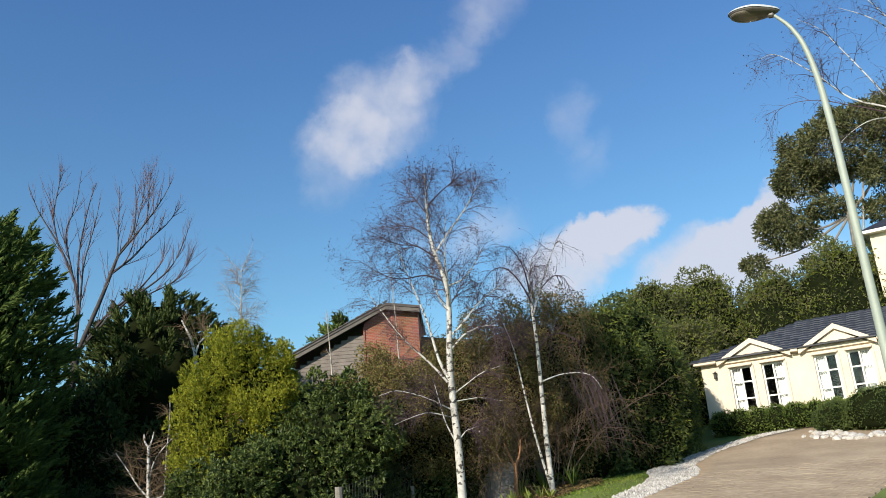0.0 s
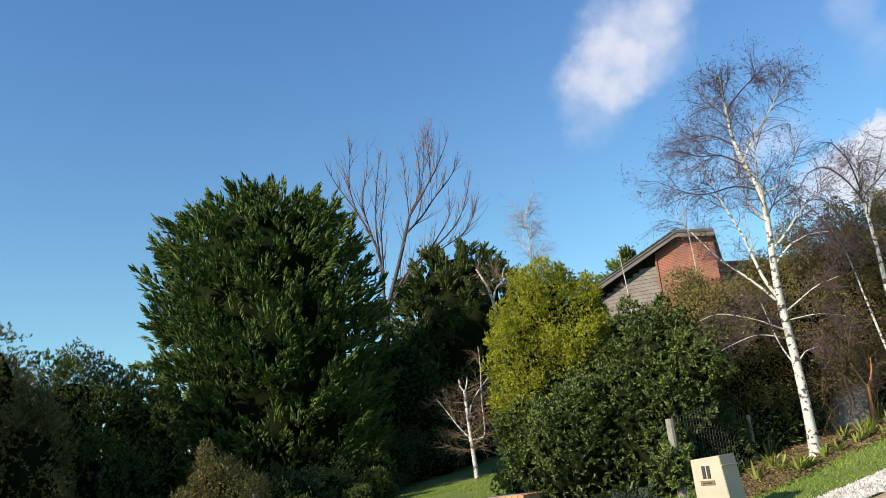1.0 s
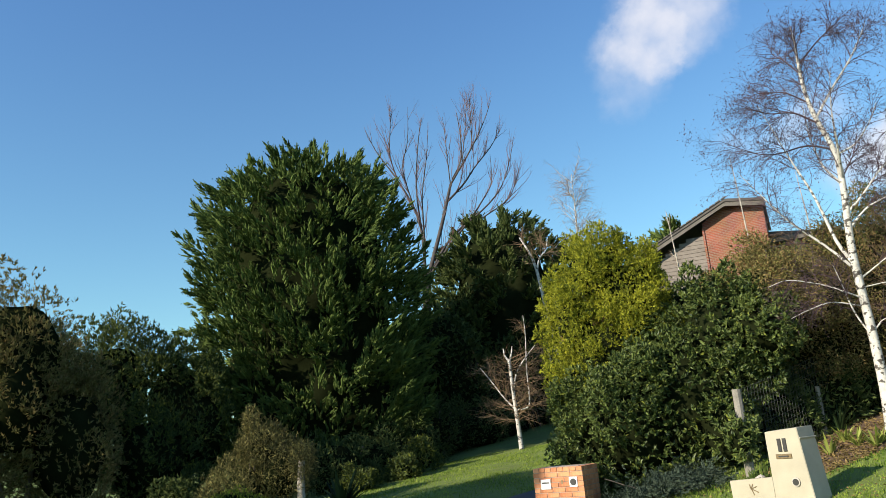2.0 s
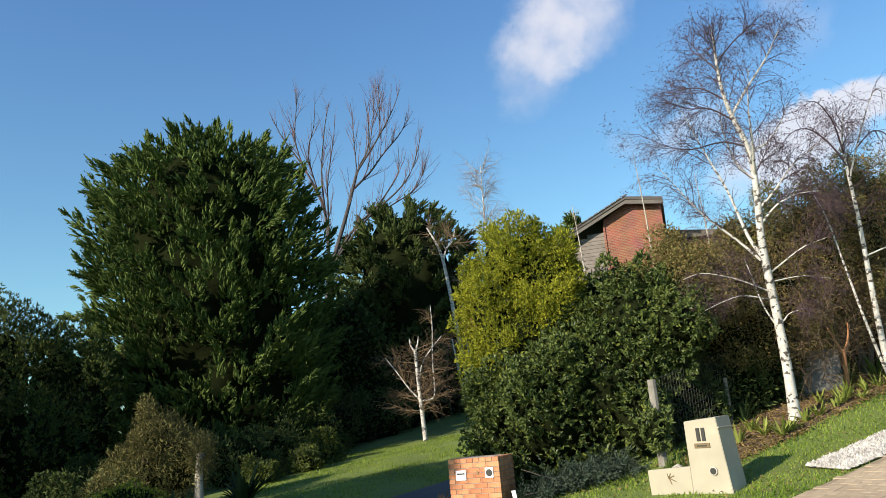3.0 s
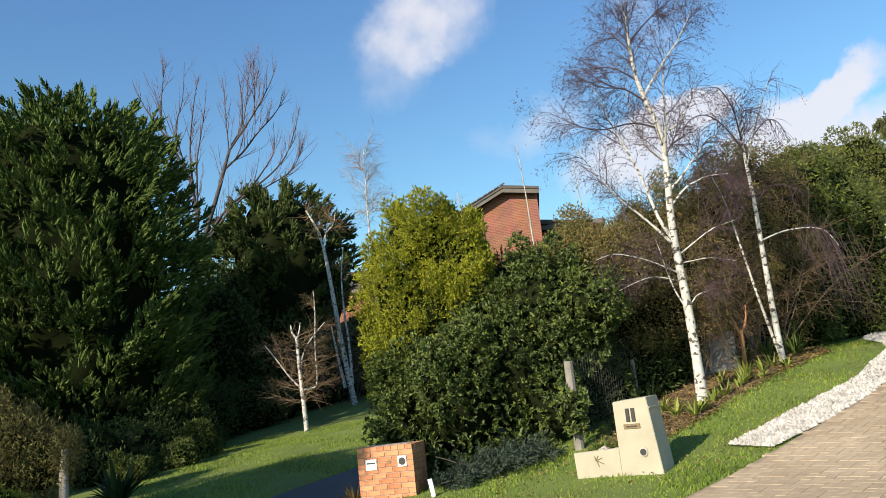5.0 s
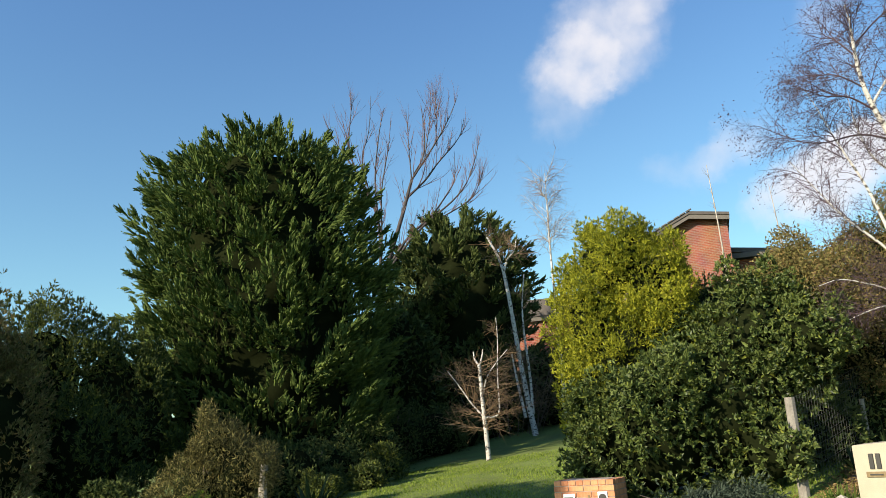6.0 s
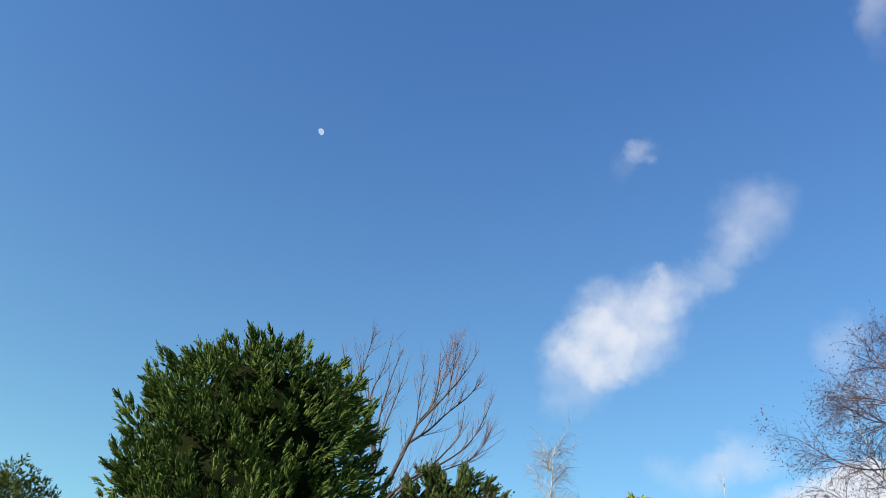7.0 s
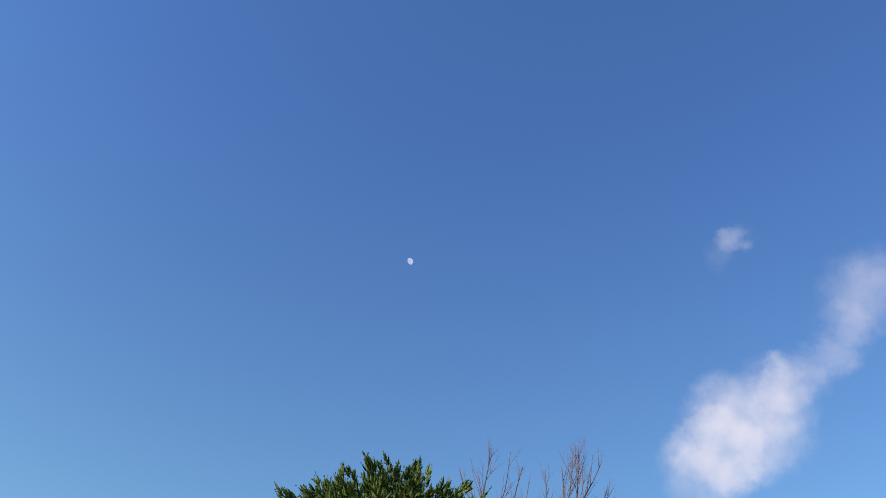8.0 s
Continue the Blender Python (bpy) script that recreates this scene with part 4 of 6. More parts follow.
# tall bare tree with upright stems behind the cypress
rng = np.random.default_rng(43)
AT = (-13.4, 37.3)
R = (0.93, 0.37)
tr = [line(AT, [(-1.1, -0.1), (-1.1, 2.0), (-0.84, 5.66), (-0.6, 8.0)], 0.28, 0.19, R),
      line(AT, [(-0.7, 7.6), (-0.61, 10.65), (-1.04, 12.13), (-1.86, 13.94), (-2.71, 15.33, 0.2), (-3.24, 16.86, 0.2)], 0.12, 0.014, R, 18),
      line(AT, [(-0.65, 10.0), (-0.85, 12.99, 0.4), (-0.68, 14.74, 0.6), (-0.44, 16.52, 0.7), (-0.2, 17.42, 0.7)], 0.075, 0.014, R),
      line(AT, [(-1.7, 13.5), (-2.05, 15.14), (-1.77, 17.22, -0.2), (-1.83, 17.99, -0.2)], 0.05, 0.012, R),
      line(AT, [(-0.95, 11.8), (-1.44, 14.06, -0.5), (-0.94, 15.35, -0.7), (-0.78, 17.46, -0.8)], 0.055, 0.012, R),
      line(AT, [(-0.62, 9.0), (-0.52, 11.22, -0.3), (-0.5, 12.38, -0.5), (-0.05, 14.39, -0.7), (0.14, 16.03, -0.7)], 0.075, 0.012, R),
      line(AT, [(-0.6, 7.8), (0.33, 10.57), (0.8, 12.26), (1.03, 13.12), (1.74, 14.26), (1.76, 16.07, 0.3), (1.65, 17.3, 0.3)], 0.16, 0.014, R, 20),
      line(AT, [(0.95, 12.9), (1.88, 14.25, -0.2), (2.71, 15.55, -0.4), (3.25, 16.74, -0.4), (3.52, 17.49, -0.4)], 0.075, 0.012, R),
      line(AT, [(0.74, 12.0), (1.78, 13.06, 0.2), (2.27, 13.92, 0.3), (3.54, 15.33, 0.5), (3.8, 16.54, 0.5)], 0.085, 0.012, R),
      line(AT, [(1.0, 13.0), (0.94, 14.62, 0.5), (0.93, 16.13, 0.8), (0.89, 17.35, 0.8)], 0.045, 0.012, R),
      line(AT, [(1.7, 14.2), (2.04, 16.05), (2.18, 17.89)], 0.04, 0.012, R),
      line(AT, [(2.3, 14.8), (2.38, 16.64, -0.4), (2.41, 17.87, -0.4)], 0.038, 0.012, R),
      line(AT, [(-0.6, 7.9), (0.68, 9.96), (1.86, 10.86), (2.83, 12.39, 0.3), (3.17, 12.95, 0.3), (3.18, 14.6, 0.3)], 0.10, 0.012, R, 18),
      line(AT, [(-0.5, 8.0), (1.25, 10.2, -0.5), (2.87, 11.36, -0.8), (3.67, 12.32, -0.9), (4.15, 13.77, -0.9), (4.44, 14.96, -0.9)], 0.09, 0.012, R, 18),
      line(AT, [(2.3, 10.8), (3.89, 11.71), (4.33, 12.71), (4.59, 13.59)], 0.05, 0.012, R)]
tr = tr[:1] + [(p - np.array((0, 0, 0.07)) * np.maximum(p[:, 2:] - gz(*AT) - 9, 0), w * 0.72) for p, w in tr[1:]]
b1 = sprout(rng, tr[1:], 15, 2.1, 0.019, 0.45, 0.2, (0, 0, 0.7), (0.1, 0.9), 0.08, 7)
tw = sprout(rng, b1, 3.4, 0.9, 0.013, 0.6, 0.15, (0, 0, 0.5), (0.25, 0.95), 0.09, 5)
tw += sprout(rng, tr[1:], 9, 0.8, 0.012, 0.55, 0.3, (0, 0, 0.5), (0.4, 0.95), 0.09, 5)
bare_thing("bare_tree", "tall leafless tree with many upright reddish stems", AT, tr, (b1, tw), M_BARK_DARK, M_TWIG_RED, fine_bark=M_TWIG_RED)

# cut-back birch on the lawn
rng = np.random.default_rng(44)
AT = (-6.6, 28.2)
R = (0.95, 0.31)
tr = [line(AT, [(0.05, -0.1), (0.02, 0.8), (-0.03, 1.8), (-0.06, 3.1)], 0.085, 0.055, R),
      line(AT, [(0.0, 1.35), (-0.35, 1.75), (-0.75, 2.4), (-1.1, 2.9)], 0.034, 0.014, R),
      line(AT, [(0.02, 1.35), (0.4, 1.35), (0.52, 1.55), (0.5, 2.6), (0.62, 3.9), (0.6, 4.6)], 0.034, 0.012, R, 20),
      line(AT, [(0.0, 2.0), (0.12, 2.6), (0.5, 3.1), (0.9, 3.5)], 0.028, 0.012, R),
      line(AT, [(-0.05, 3.0), (-0.2, 3.25), (-0.22, 3.5)], 0.04, 0.02, R),
      line(AT, [(-0.05, 3.0), (0.05, 3.3), (0.1, 3.55)], 0.035, 0.015, R)]
b1 = sprout(rng, tr[:1], 60, 1.7, 0.014, 1.25, 0.0, (0, 0, -0.15), (0.35, 1.0), 0.10, 6, shrink=0.2)
b1 += sprout(rng, tr[1:4], 8, 1.2, 0.012, 0.9, 0.1, (0, 0, 0), (0.2, 1.0), 0.12, 6)
tw = sprout(rng, b1, 11, 0.8, 0.011, 0.7, 0, (0, 0, -0.2), (0.15, 1.0), 0.16, 5)
bare_thing("lopped_birch", "cut-back white birch with candelabra arms on the lawn", AT, tr, (b1, tw), M_BIRCH, M_TWIG_BROWN, fine_bark=M_TWIG_BROWN)

# pale double trunk and slim birch farther back
rng = np.random.default_rng(45)
AT = (-6.5, 34.2)
R = (0.97, 0.24)
tr = [line(AT, [(0.05, -0.1), (-0.15, 1.2), (-0.35, 3.0), (-0.55, 5.2), (-0.72, 6.7), (-0.95, 7.4), (-1.3, 8.1)], 0.125, 0.035, R, 20),
      line(AT, [(0.0, 0.8), (0.02, 2.2), (-0.1, 3.8), (-0.1, 5.2), (0.1, 6.4)], 0.065, 0.02, R),
      line(AT, [(-0.7, 6.6), (-0.55, 7.1), (-0.2, 7.4), (-0.1, 7.9)], 0.05, 0.015, R),
      line(AT, [(-0.3, 0.7), (-0.5, 2.0), (-0.65, 3.2)], 0.07, 0.03, R)]
b1 = sprout(rng, tr, 7, 1.5, 0.016, 1.0, 0.1, (0, 0, 0), (0.25, 1.0), 0.12, 6)
tw = sprout(rng, b1, 10, 0.9, 0.010, 0.7, 0, (0, 0, -0.2), (0.1, 1.0), 0.16, 5)
bare_thing("pale_tree", "pale twin-stemmed leafless tree at the lawn edge", AT, tr, (b1, tw), M_BIRCH, M_TWIG_BROWN, fine_bark=M_TWIG_BROWN)
AT = (-5.1, 33.7)
tr = [line(AT, [(0.0, -0.1), (0.0, 4.0), (-0.02, 7.5), (0.05, 10.3)], 0.085, 0.012, R, 18)]
b1 = sprout(rng, tr, 44, 1.7, 0.012, 0.85, 0.2, (0, 0, 0.0), (0.6, 0.98), 0.1, 6, shrink=0.25)
tw = sprout(rng, b1, 14, 0.9, 0.011, 0.7, 0, (0, 0, -0.9), (0.1, 1.0), 0.15, 5)
bare_thing("birch_tree", "slim far birch with pale drooping twigs", AT, tr, (b1, tw), M_BIRCH, M_TWIG_BROWN, "birches")
for ax, ay, h in ((1.25, 36.0, 9.3), (3.6, 38.5, 8.2), (-1.2, 33.0, 7.4)):
    AT = (ax, ay)
    tr = [line(AT, [(0.0, -0.1), (0.1, 3.0), (0.05, h * 0.7), (-0.1, h)], 0.07, 0.01, n=14)]
    b1 = sprout(rng, tr, 8, 0.9, 0.01, 0.8, 0.2, (0, 0, 0.2), (0.55, 1.0), 0.12, 5)
    tw = sprout(rng, b1, 6, 0.5, 0.010, 0.7, 0, (0, 0, 0), (0.2, 1.0), 0.15, 4)
    bare_thing("sapling", "thin pale leafless sapling in front of the house", AT, tr, (b1, tw), M_BARK_PALE, M_TWIG_BROWN, "saplings")

# weeping birch by the street lamp
rng = np.random.default_rng(46)
AT = (12.9, 12.1)
R = (0.86, -0.5)
tr = [line(AT, [(0, -0.1), (0, 3), (0.05, 5.2), (-0.1, 6.6), (0.0, 9.2)], 0.16, 0.03, R, 18)]
limbs = [line(AT, [(0.0, 5.4), (-0.9, 6.62), (-1.59, 6.94), (-1.85, 7.36), (-2.06, 7.68), (-2.37, 8.04), (-2.65, 8.32), (-2.85, 8.26)], 0.034, 0.004, R, 20),
         line(AT, [(-0.05, 5.6), (-0.9, 6.22), (-1.1, 6.9), (-1.32, 7.4), (-1.62, 8.06), (-1.81, 8.47), (-2.13, 8.77)], 0.034, 0.004, R, 20),
         line(AT, [(0.0, 5.2), (-0.87, 6.36), (-1.18, 6.54), (-1.45, 6.58), (-1.78, 6.43), (-1.99, 6.25)], 0.026, 0.004, R),
         line(AT, [(-1.1, 6.6), (-1.68, 6.89, -0.1), (-2.08, 7.12, -0.2), (-2.57, 7.2, -0.2), (-2.86, 7.06, -0.2), (-3.01, 6.75, -0.2)], 0.016, 0.003, R),
         line(AT, [(-0.05, 6.4), (-0.6, 7.23), (-0.82, 8.22, 0.2), (-1.16, 8.58, 0.2), (-1.47, 8.83, 0.2)], 0.03, 0.004, R),
         line(AT, [(0.0, 6.8), (-0.63, 7.87), (-0.93, 8.43, -0.2), (-1.25, 9.02, -0.3)], 0.028, 0.004, R),
         line(AT, [(0.0, 5.0), (0.9, 6.2), (1.8, 6.8), (2.4, 6.6)], 0.05, 0.008, R),
         line(AT, [(0.0, 5.6), (0.2, 6.8, -0.9), (0.3, 7.6, -1.7)], 0.04, 0.008, R)]
limbs = [(p, w * 0.6) for p, w in limbs]
b1 = sprout(rng, limbs, 10, 0.8, 0.007, 0.7, 0.05, (0, 0, -0.4), (0.3, 1.0), 0.13, 6, shrink=0.3)
b1 += sprout(rng, tr, 16, 1.6, 0.010, 0.7, 0.1, (0, 0, -0.4), (0.6, 1.0), 0.12, 6)
tw = sprout(rng, limbs + b1, 9, 0.5, 0.0052, 0.8, -0.05, (0, 0, -0.9), (0.2, 1.0), 0.2, 6)
tw += sprout(rng, tw[::2], 2, 0.3, 0.004, 0.8, -0.2, (0, 0, -0.9), (0.2, 1.0), 0.2, 4)
bare_thing("birch_tree", "large leafless weeping birch with hanging twigs by the street lamp", AT, tr + limbs[:3] + limbs[4:6], (b1 + limbs[3:4] + limbs[6:], tw), M_BIRCH, M_TWIG, "birches", 0.2, 3, M_TWIG)

# twiggy undergrowth
def thicket(name, label, seed, at, spread, h, count, twig, r=0.012):
    rng = np.random.default_rng(seed)
    th = thing(name, label, "bush", pose(at[0], at[1], gz(*at)))
    o = np.array([at[0], at[1], gz(*at)])
    st = []
    for _ in range(count):
        a, d = rng.uniform(0, 6.28), math.sqrt(rng.uniform(0, 1))
        x, y = at[0] + spread[0] * d * math.cos(a) * 0.6, at[1] + spread[1] * d * math.sin(a) * 0.6
        st.append(stem(rng, (x, y, gz(x, y) - 0.05), (math.cos(a) * 0.5 * d, math.sin(a) * 0.5 * d, 1), h * rng.uniform(0.6, 1.1), r, r * 0.35, 7, 0.12))
    t1 = sprout(rng, st, 13, h * 0.42, r * 0.6, 0.9, 0.1, (0, 0, -0.5), (0.2, 1.0), 0.15, 6)
    t2 = sprout(rng, t1, 9, h * 0.17, r * 0.5, 0.8, 0, (0, 0, -0.7), (0.1, 1.0), 0.2, 4)
    v, q = tubes(st, 4)
    tagged(part("stemwork", mesh("stemwork", v - o, q, M_BARK, True), M_BARK, th), kind="stuff")
    v, q = tubes(t1 + t2, 3)
    tagged(part("twigwork", mesh("twigwork", v - o, q, twig, True), twig, th), kind="stuff")
    return th


thicket("twiggy_shrub", "bare brown twiggy shrub behind the white birch", 51, (4.5, 20.3), (1.9, 0.9), 3.9, 34, M_TWIG_BROWN, 0.011)
thicket("twiggy_shrub", "dense bare purple-brown shrub behind the slender birch", 52, (6.2, 21.3), (1.2, 0.9), 4.5, 32, M_TWIG_BROWN, 0.013)
thicket("twiggy_shrub", "brown leafless undergrowth behind the lopped birch", 53, (-7.6, 35.4), (2.2, 1.2), 3.4, 20, M_TWIG_BROWN, 0.014)
thicket("twiggy_shrub", "brown leafless undergrowth at the far lawn edge", 54, (-4.6, 36.6), (2.0, 1.2), 4.2, 18, M_TWIG_BROWN, 0.014)

# ---- leafy background ----
leafy("understory_tree", "dark evergreen understory at the back of the lawn", "tree", 61,
      [(-12.5, 34.5, 4.0, 2.2, 1.5, 3.6), (-9.6, 36.2, 3.2, 2.2, 1.5, 2.8), (-12.0, 36.2, 6.0, 1.5, 1.2, 2.6), (-16.0, 33.5, 3.6, 2.6, 1.6, 3.4)], 16000, 0.3, 0.12, L_DARK, 0.6, 0.2, core=0.85)
leafy("understory_tree", "dark evergreen understory below the brick house", "tree", 62,
      [(-6.0, 37.5, 3.4, 2.0, 1.4, 2.2), (-3.2, 36.5, 4.0, 2.2, 1.4, 2.6), (0.0, 35.0, 4.0, 2.4, 1.4, 2.8), (3.4, 34.0, 4.4, 2.6, 1.4, 3.0)], 16000, 0.3, 0.12, L_DARK, 0.6, 0.2, core=0.85)
leafy("hedge_tree", "tall dense green hedge tree beyond the driveway lawn", "tree", 63,
      [(9.6, 25.6, 4.6, 1.5, 1.3, 2.5), (10.5, 27.2, 4.2, 1.3, 1.2, 2.2), (8.6, 24.4, 4.4, 1.3, 1.2, 2.6), (11.6, 30.4, 4.6, 1.0, 1.2, 2.1), (9.4, 25.0, 2.8, 1.3, 0.9, 1.4), (10.95, 28.8, 4.0, 1.0, 1.0, 1.9)],
      64000, 0.13, 0.045, L_DARK, 0.5, 0.0, core=0.84, droop=0.35, second=(L_LIME, 0.25), knobs=40)
leafy("hedge_tree", "dark shrub wall in shade behind the birches", "tree", 64,
      [(7.4, 23.4, 3.6, 1.5, 1.0, 2.2), (5.8, 23.6, 3.4, 1.6, 1.0, 2.3), (4.0, 22.6, 3.2, 1.5, 1.0, 1.9), (2.6, 21.0, 2.4, 1.3, 0.9, 1.5)], 24000, 0.17, 0.07, L_DARK, 0.5, 0.1, core=0.86, knobs=24)
leafy("weeping_shrub", "tall dark brown shrub with hanging twigs and sparse leaves", "bush", 65,
      [(4.4, 20.6, 4.3, 1.0, 0.8, 1.5), (5.4, 21.0, 4.6, 1.0, 0.8, 1.6), (6.5, 21.9, 4.9, 1.0, 0.8, 1.7), (7.5, 22.6, 5.3, 0.9, 0.8, 1.8), (7.3, 22.2, 3.6, 0.8, 0.6, 1.6)],
      60000, 0.10, 0.024, L_BROWN, 0.4, 0.0, core=0.6, inner=0.5, droop=0.7, second=(L_DARK, 0.5), knobs=40)
for k, (tx, ty, tz, r, h, m2) in enumerate(((13.2, 39.5, 8.0, 2.3, 2.9, 0.4), (16.4, 41.5, 8.3, 2.6, 3.2, 0.55), (19.6, 40.6, 8.0, 2.4, 3.0, 0.4), (22.6, 39.6, 8.7, 2.6, 3.2, 0.5), (10.2, 36.5, 6.2, 2.1, 2.7, 0.3), (13.4, 35.6, 5.6, 1.8, 2.4, 0.3), (26.0, 41.0, 9.0, 2.4, 2.4, 0.3))):
    leafy("garden_tree", "leafy green garden tree behind the cream house", "tree", 70 + k,
          [(tx, ty, tz, r, r * 0.9, h), (tx - r * 0.5, ty - 0.5, tz - h * 0.45, r * 0.8, r * 0.7, h * 0.8), (tx + r * 0.5, ty - 0.4, tz - h * 0.3, r * 0.75, r * 0.7, h * 0.8), (tx + 0.3, ty, tz + h * 0.45, r * 0.6, r * 0.6, h * 0.65)],
          24000, 0.17, 0.068, L_GUM, 0.6, 0.2, core=0.82, group="trees behind the house", second=(L_LIME, m2), knobs=34)

# tall gum tree
BASE, RR = np.array((30.1, 54.75)), np.array((0.88, -0.48))


def gum_at(px, py, depth=0.0):
    s = px + 0.24 * py
    return np.array((*(BASE + RR * s * 0.042 + np.array((0.48, 0.88)) * depth), 12.1 + py * 0.041))


gum = []
for s, h, rs, rh in ((-30, 272, 85, 50), (40, 250, 60, 64), (-88, 232, 36, 36), (-110, 146, 48, 30), (-154, 92, 22, 16), (-45, 170, 36, 16), (-70, 84, 16, 9), (34, 150, 30, 18), (20, 62, 26, 12), (60, 292, 55, 36), (-60, 255, 50, 34), (-10, 305, 50, 28)):
    c = gum_at(s, h)
    gum.append((*c, rs * 0.043, rs * 0.040, rh * 0.047))
leafy("gum_tree", "tall eucalyptus with clumped grey-green canopy", "tree", 81, gum, 52000, 0.30, 0.11, L_GUM, 0.5, -0.1, trunk=1, core=0, inner=0.35, bark=M_BARK_PALE, knobs=110)
gt = bpy.data.objects["gum_tree"]
rng = np.random.default_rng(82)
gl = []
gfoot = np.array((*BASE, gz(*BASE)))
gfork = gum_at(-12, 150)
for g in gum:
    gl.append((curve_through([gfork, (gfork + np.array(g[:3])) / 2 + np.array((0, 0, -0.6)), np.array(g[:3]) + np.array((0, 0, g[5] * 0.4))], 10), np.linspace(0.10, 0.03, 10)))
gl.append((curve_through([gfoot - np.array((0, 0, 0.2)), (gfoot + gfork) / 2 + np.array((0.3, 0, 0)), gfork], 10), np.linspace(0.34, 0.16, 10)))
for g in gl:
    v, q = tubes([g], 7)
    part("limb", mesh("limb", v - np.array(gt.matrix_basis.translation), q, M_GUM_BARK, True), M_GUM_BARK, gt)

# ---- low planting ----
leafy("fern_bush", "wispy olive-brown shrub below the cypress", "bush", 91,
      [(-9.6, 17.4, 0.9, 1.0, 0.8, 1.0), (-8.9, 17.8, 1.2, 0.85, 0.8, 1.1), (-10.2, 17.2, 0.6, 0.6, 0.6, 0.7), (-9.3, 17.7, 1.9, 0.5, 0.6, 0.7)], 30000, 0.11, 0.016, L_FERN, 0.5, 0.3, core=0.5, inner=0.5, second=(L_OLIVE, 0.55), knobs=26)
leafy("low_shrub", "small clipped yellow-green shrub in the front garden", "bush", 92,
      [(-7.3, 14.2, 0.5, 0.8, 0.6, 0.55), (-7.9, 14.0, 0.42, 0.55, 0.5, 0.48)], 6000, 0.06, 0.03, L_YELLOW, 0.7, 0.4, core=0.9, second=(L_LIME, 0.4))
for k, (sx, sy, sz, sr) in enumerate(((-9.0, 21.6, 0.6, 0.5), (-8.6, 23.4, 0.8, 0.5), (-8.8, 25.0, 1.1, 0.6))):
    leafy("garden_shrub", "green broad-leaved shrub under the cypress", "bush", 190 + k, [(sx, sy, sz, sr, sr * 0.8, sr * 0.85)], 3200, 0.11, 0.045, L_DARK, 0.6, 0.4, core=0.6, second=(L_LIME, 0.3), knobs=18, group="shrubs under the cypress")
for k, (sx, sy, sz, sr) in enumerate(((-9.6, 23.0, 0.7, 0.6), (-10.8, 19.8, 0.5, 0.6), (-11.8, 17.2, 0.5, 0.8), (-10.4, 24.6, 1.0, 0.8))):
    leafy("garden_shrub", "shaded dark green shrub at the cypress foot", "bush", 194 + k, [(sx, sy, sz, sr, sr * 0.8, sr * 0.85)], 3500, 0.11, 0.045, L_DARK, 0.6, 0.3, core=0.7, knobs=8, group="shrubs under the cypress")

# dark cores and sparse leaves put the lawn-edge shade into these shrubs
for k, (sx, sy, sz, sr) in enumerate(((-10.3, 22.4, 1.0, 1.1), (-10.7, 25.8, 1.4, 1.25), (-10.9, 29.4, 1.8, 1.3), (-9.9, 32.4, 2.0, 1.2))):
    leafy("understory_shrub", "dark open shrub in the shade at the lawn edge", "bush", 200 + k, [(sx, sy, sz, sr, sr, sr * 0.95), (sx + 0.5, sy + 1.4, sz + 0.1, sr * 0.8, sr * 0.9, sr * 0.8)], 5200, 0.13, 0.045, L_DARK, 0.6, 0.3, core=0.72, inner=0.5, knobs=16, group="shrubs at the lawn edge")


def juniper(seed, at, way):
    rng = np.random.default_rng(seed)
    n = 260
    t = rng.uniform(-1, 1, n)
    w = rng.normal(0, 0.28, n)
    P = np.stack([at[0] + way[0] * t - way[1] * w, at[1] + way[1] * t + way[0] * w, 0 * t], 1)
    P[:, 2] = ground_z(P[:, 0], P[:, 1]) + rng.uniform(0.02, 0.26, n) * (1 - t * t * 0.6)
    d = unit(np.stack([rng.normal(0.5, 0.5, n), rng.normal(-0.5, 0.5, n), rng.uniform(0.05, 0.45, n)], 1))
    o = np.array([at[0], at[1], gz(*at)])
    th = thing("juniper_shrub", "low spreading blue-green juniper at the bush foot", "bush", pose(*o))
    v, q = plumes(rng, P - o, d, 0.42, 34, 0.09, 0.02)
    part("foliage", mesh("foliage", v, q, L_JUNIPER), L_JUNIPER, th)
    st = [stem(rng, (*(at + rng.normal(0, 0.05, 2)), o[2] - 0.03), (*(np.array(way) * rng.choice((-1, 1)) + rng.normal(0, 0.3, 2)), 0.15), 1.0, 0.02, 0.006, 6, 0.1, (0, 0, -0.1)) for _ in range(12)]
    v, q = tubes(st, 4)
    tagged(part("stemwork", mesh("stemwork", v - o, q, M_BARK, True), M_BARK, th), kind="stuff")


leafy("fence_shrub", "dark shrub in shade behind the wire fence", "bush", 96,
      [(3.2, 18.9, 1.7, 0.9, 0.6, 0.8), (2.6, 18.2, 1.4, 0.7, 0.6, 0.7), (4.0, 19.7, 1.9, 0.8, 0.6, 0.8)], 9000, 0.13, 0.05, L_DARK, 0.6, 0.3, core=0.75, knobs=12)
v, q = tubes([(curve_through([(0, 0, -0.1), (0.03, 0, 0.4), (0.0, 0.05, 0.8), (0.02, 0.1, 1.25)], 12), np.linspace(0.11, 0.08, 12))], 9)
gtk = thing("tree_trunk", "pale brown tree trunk rising out of the shrubs", "tree", pose(-8.25, 17.75, gz(-8.25, 17.75)))
part("trunk", mesh("trunk", v, q, M_BARK_PALE, True), M_BARK_PALE, gtk)
juniper(95, np.array((0.55, 15.95)), (0.86, 0.5))


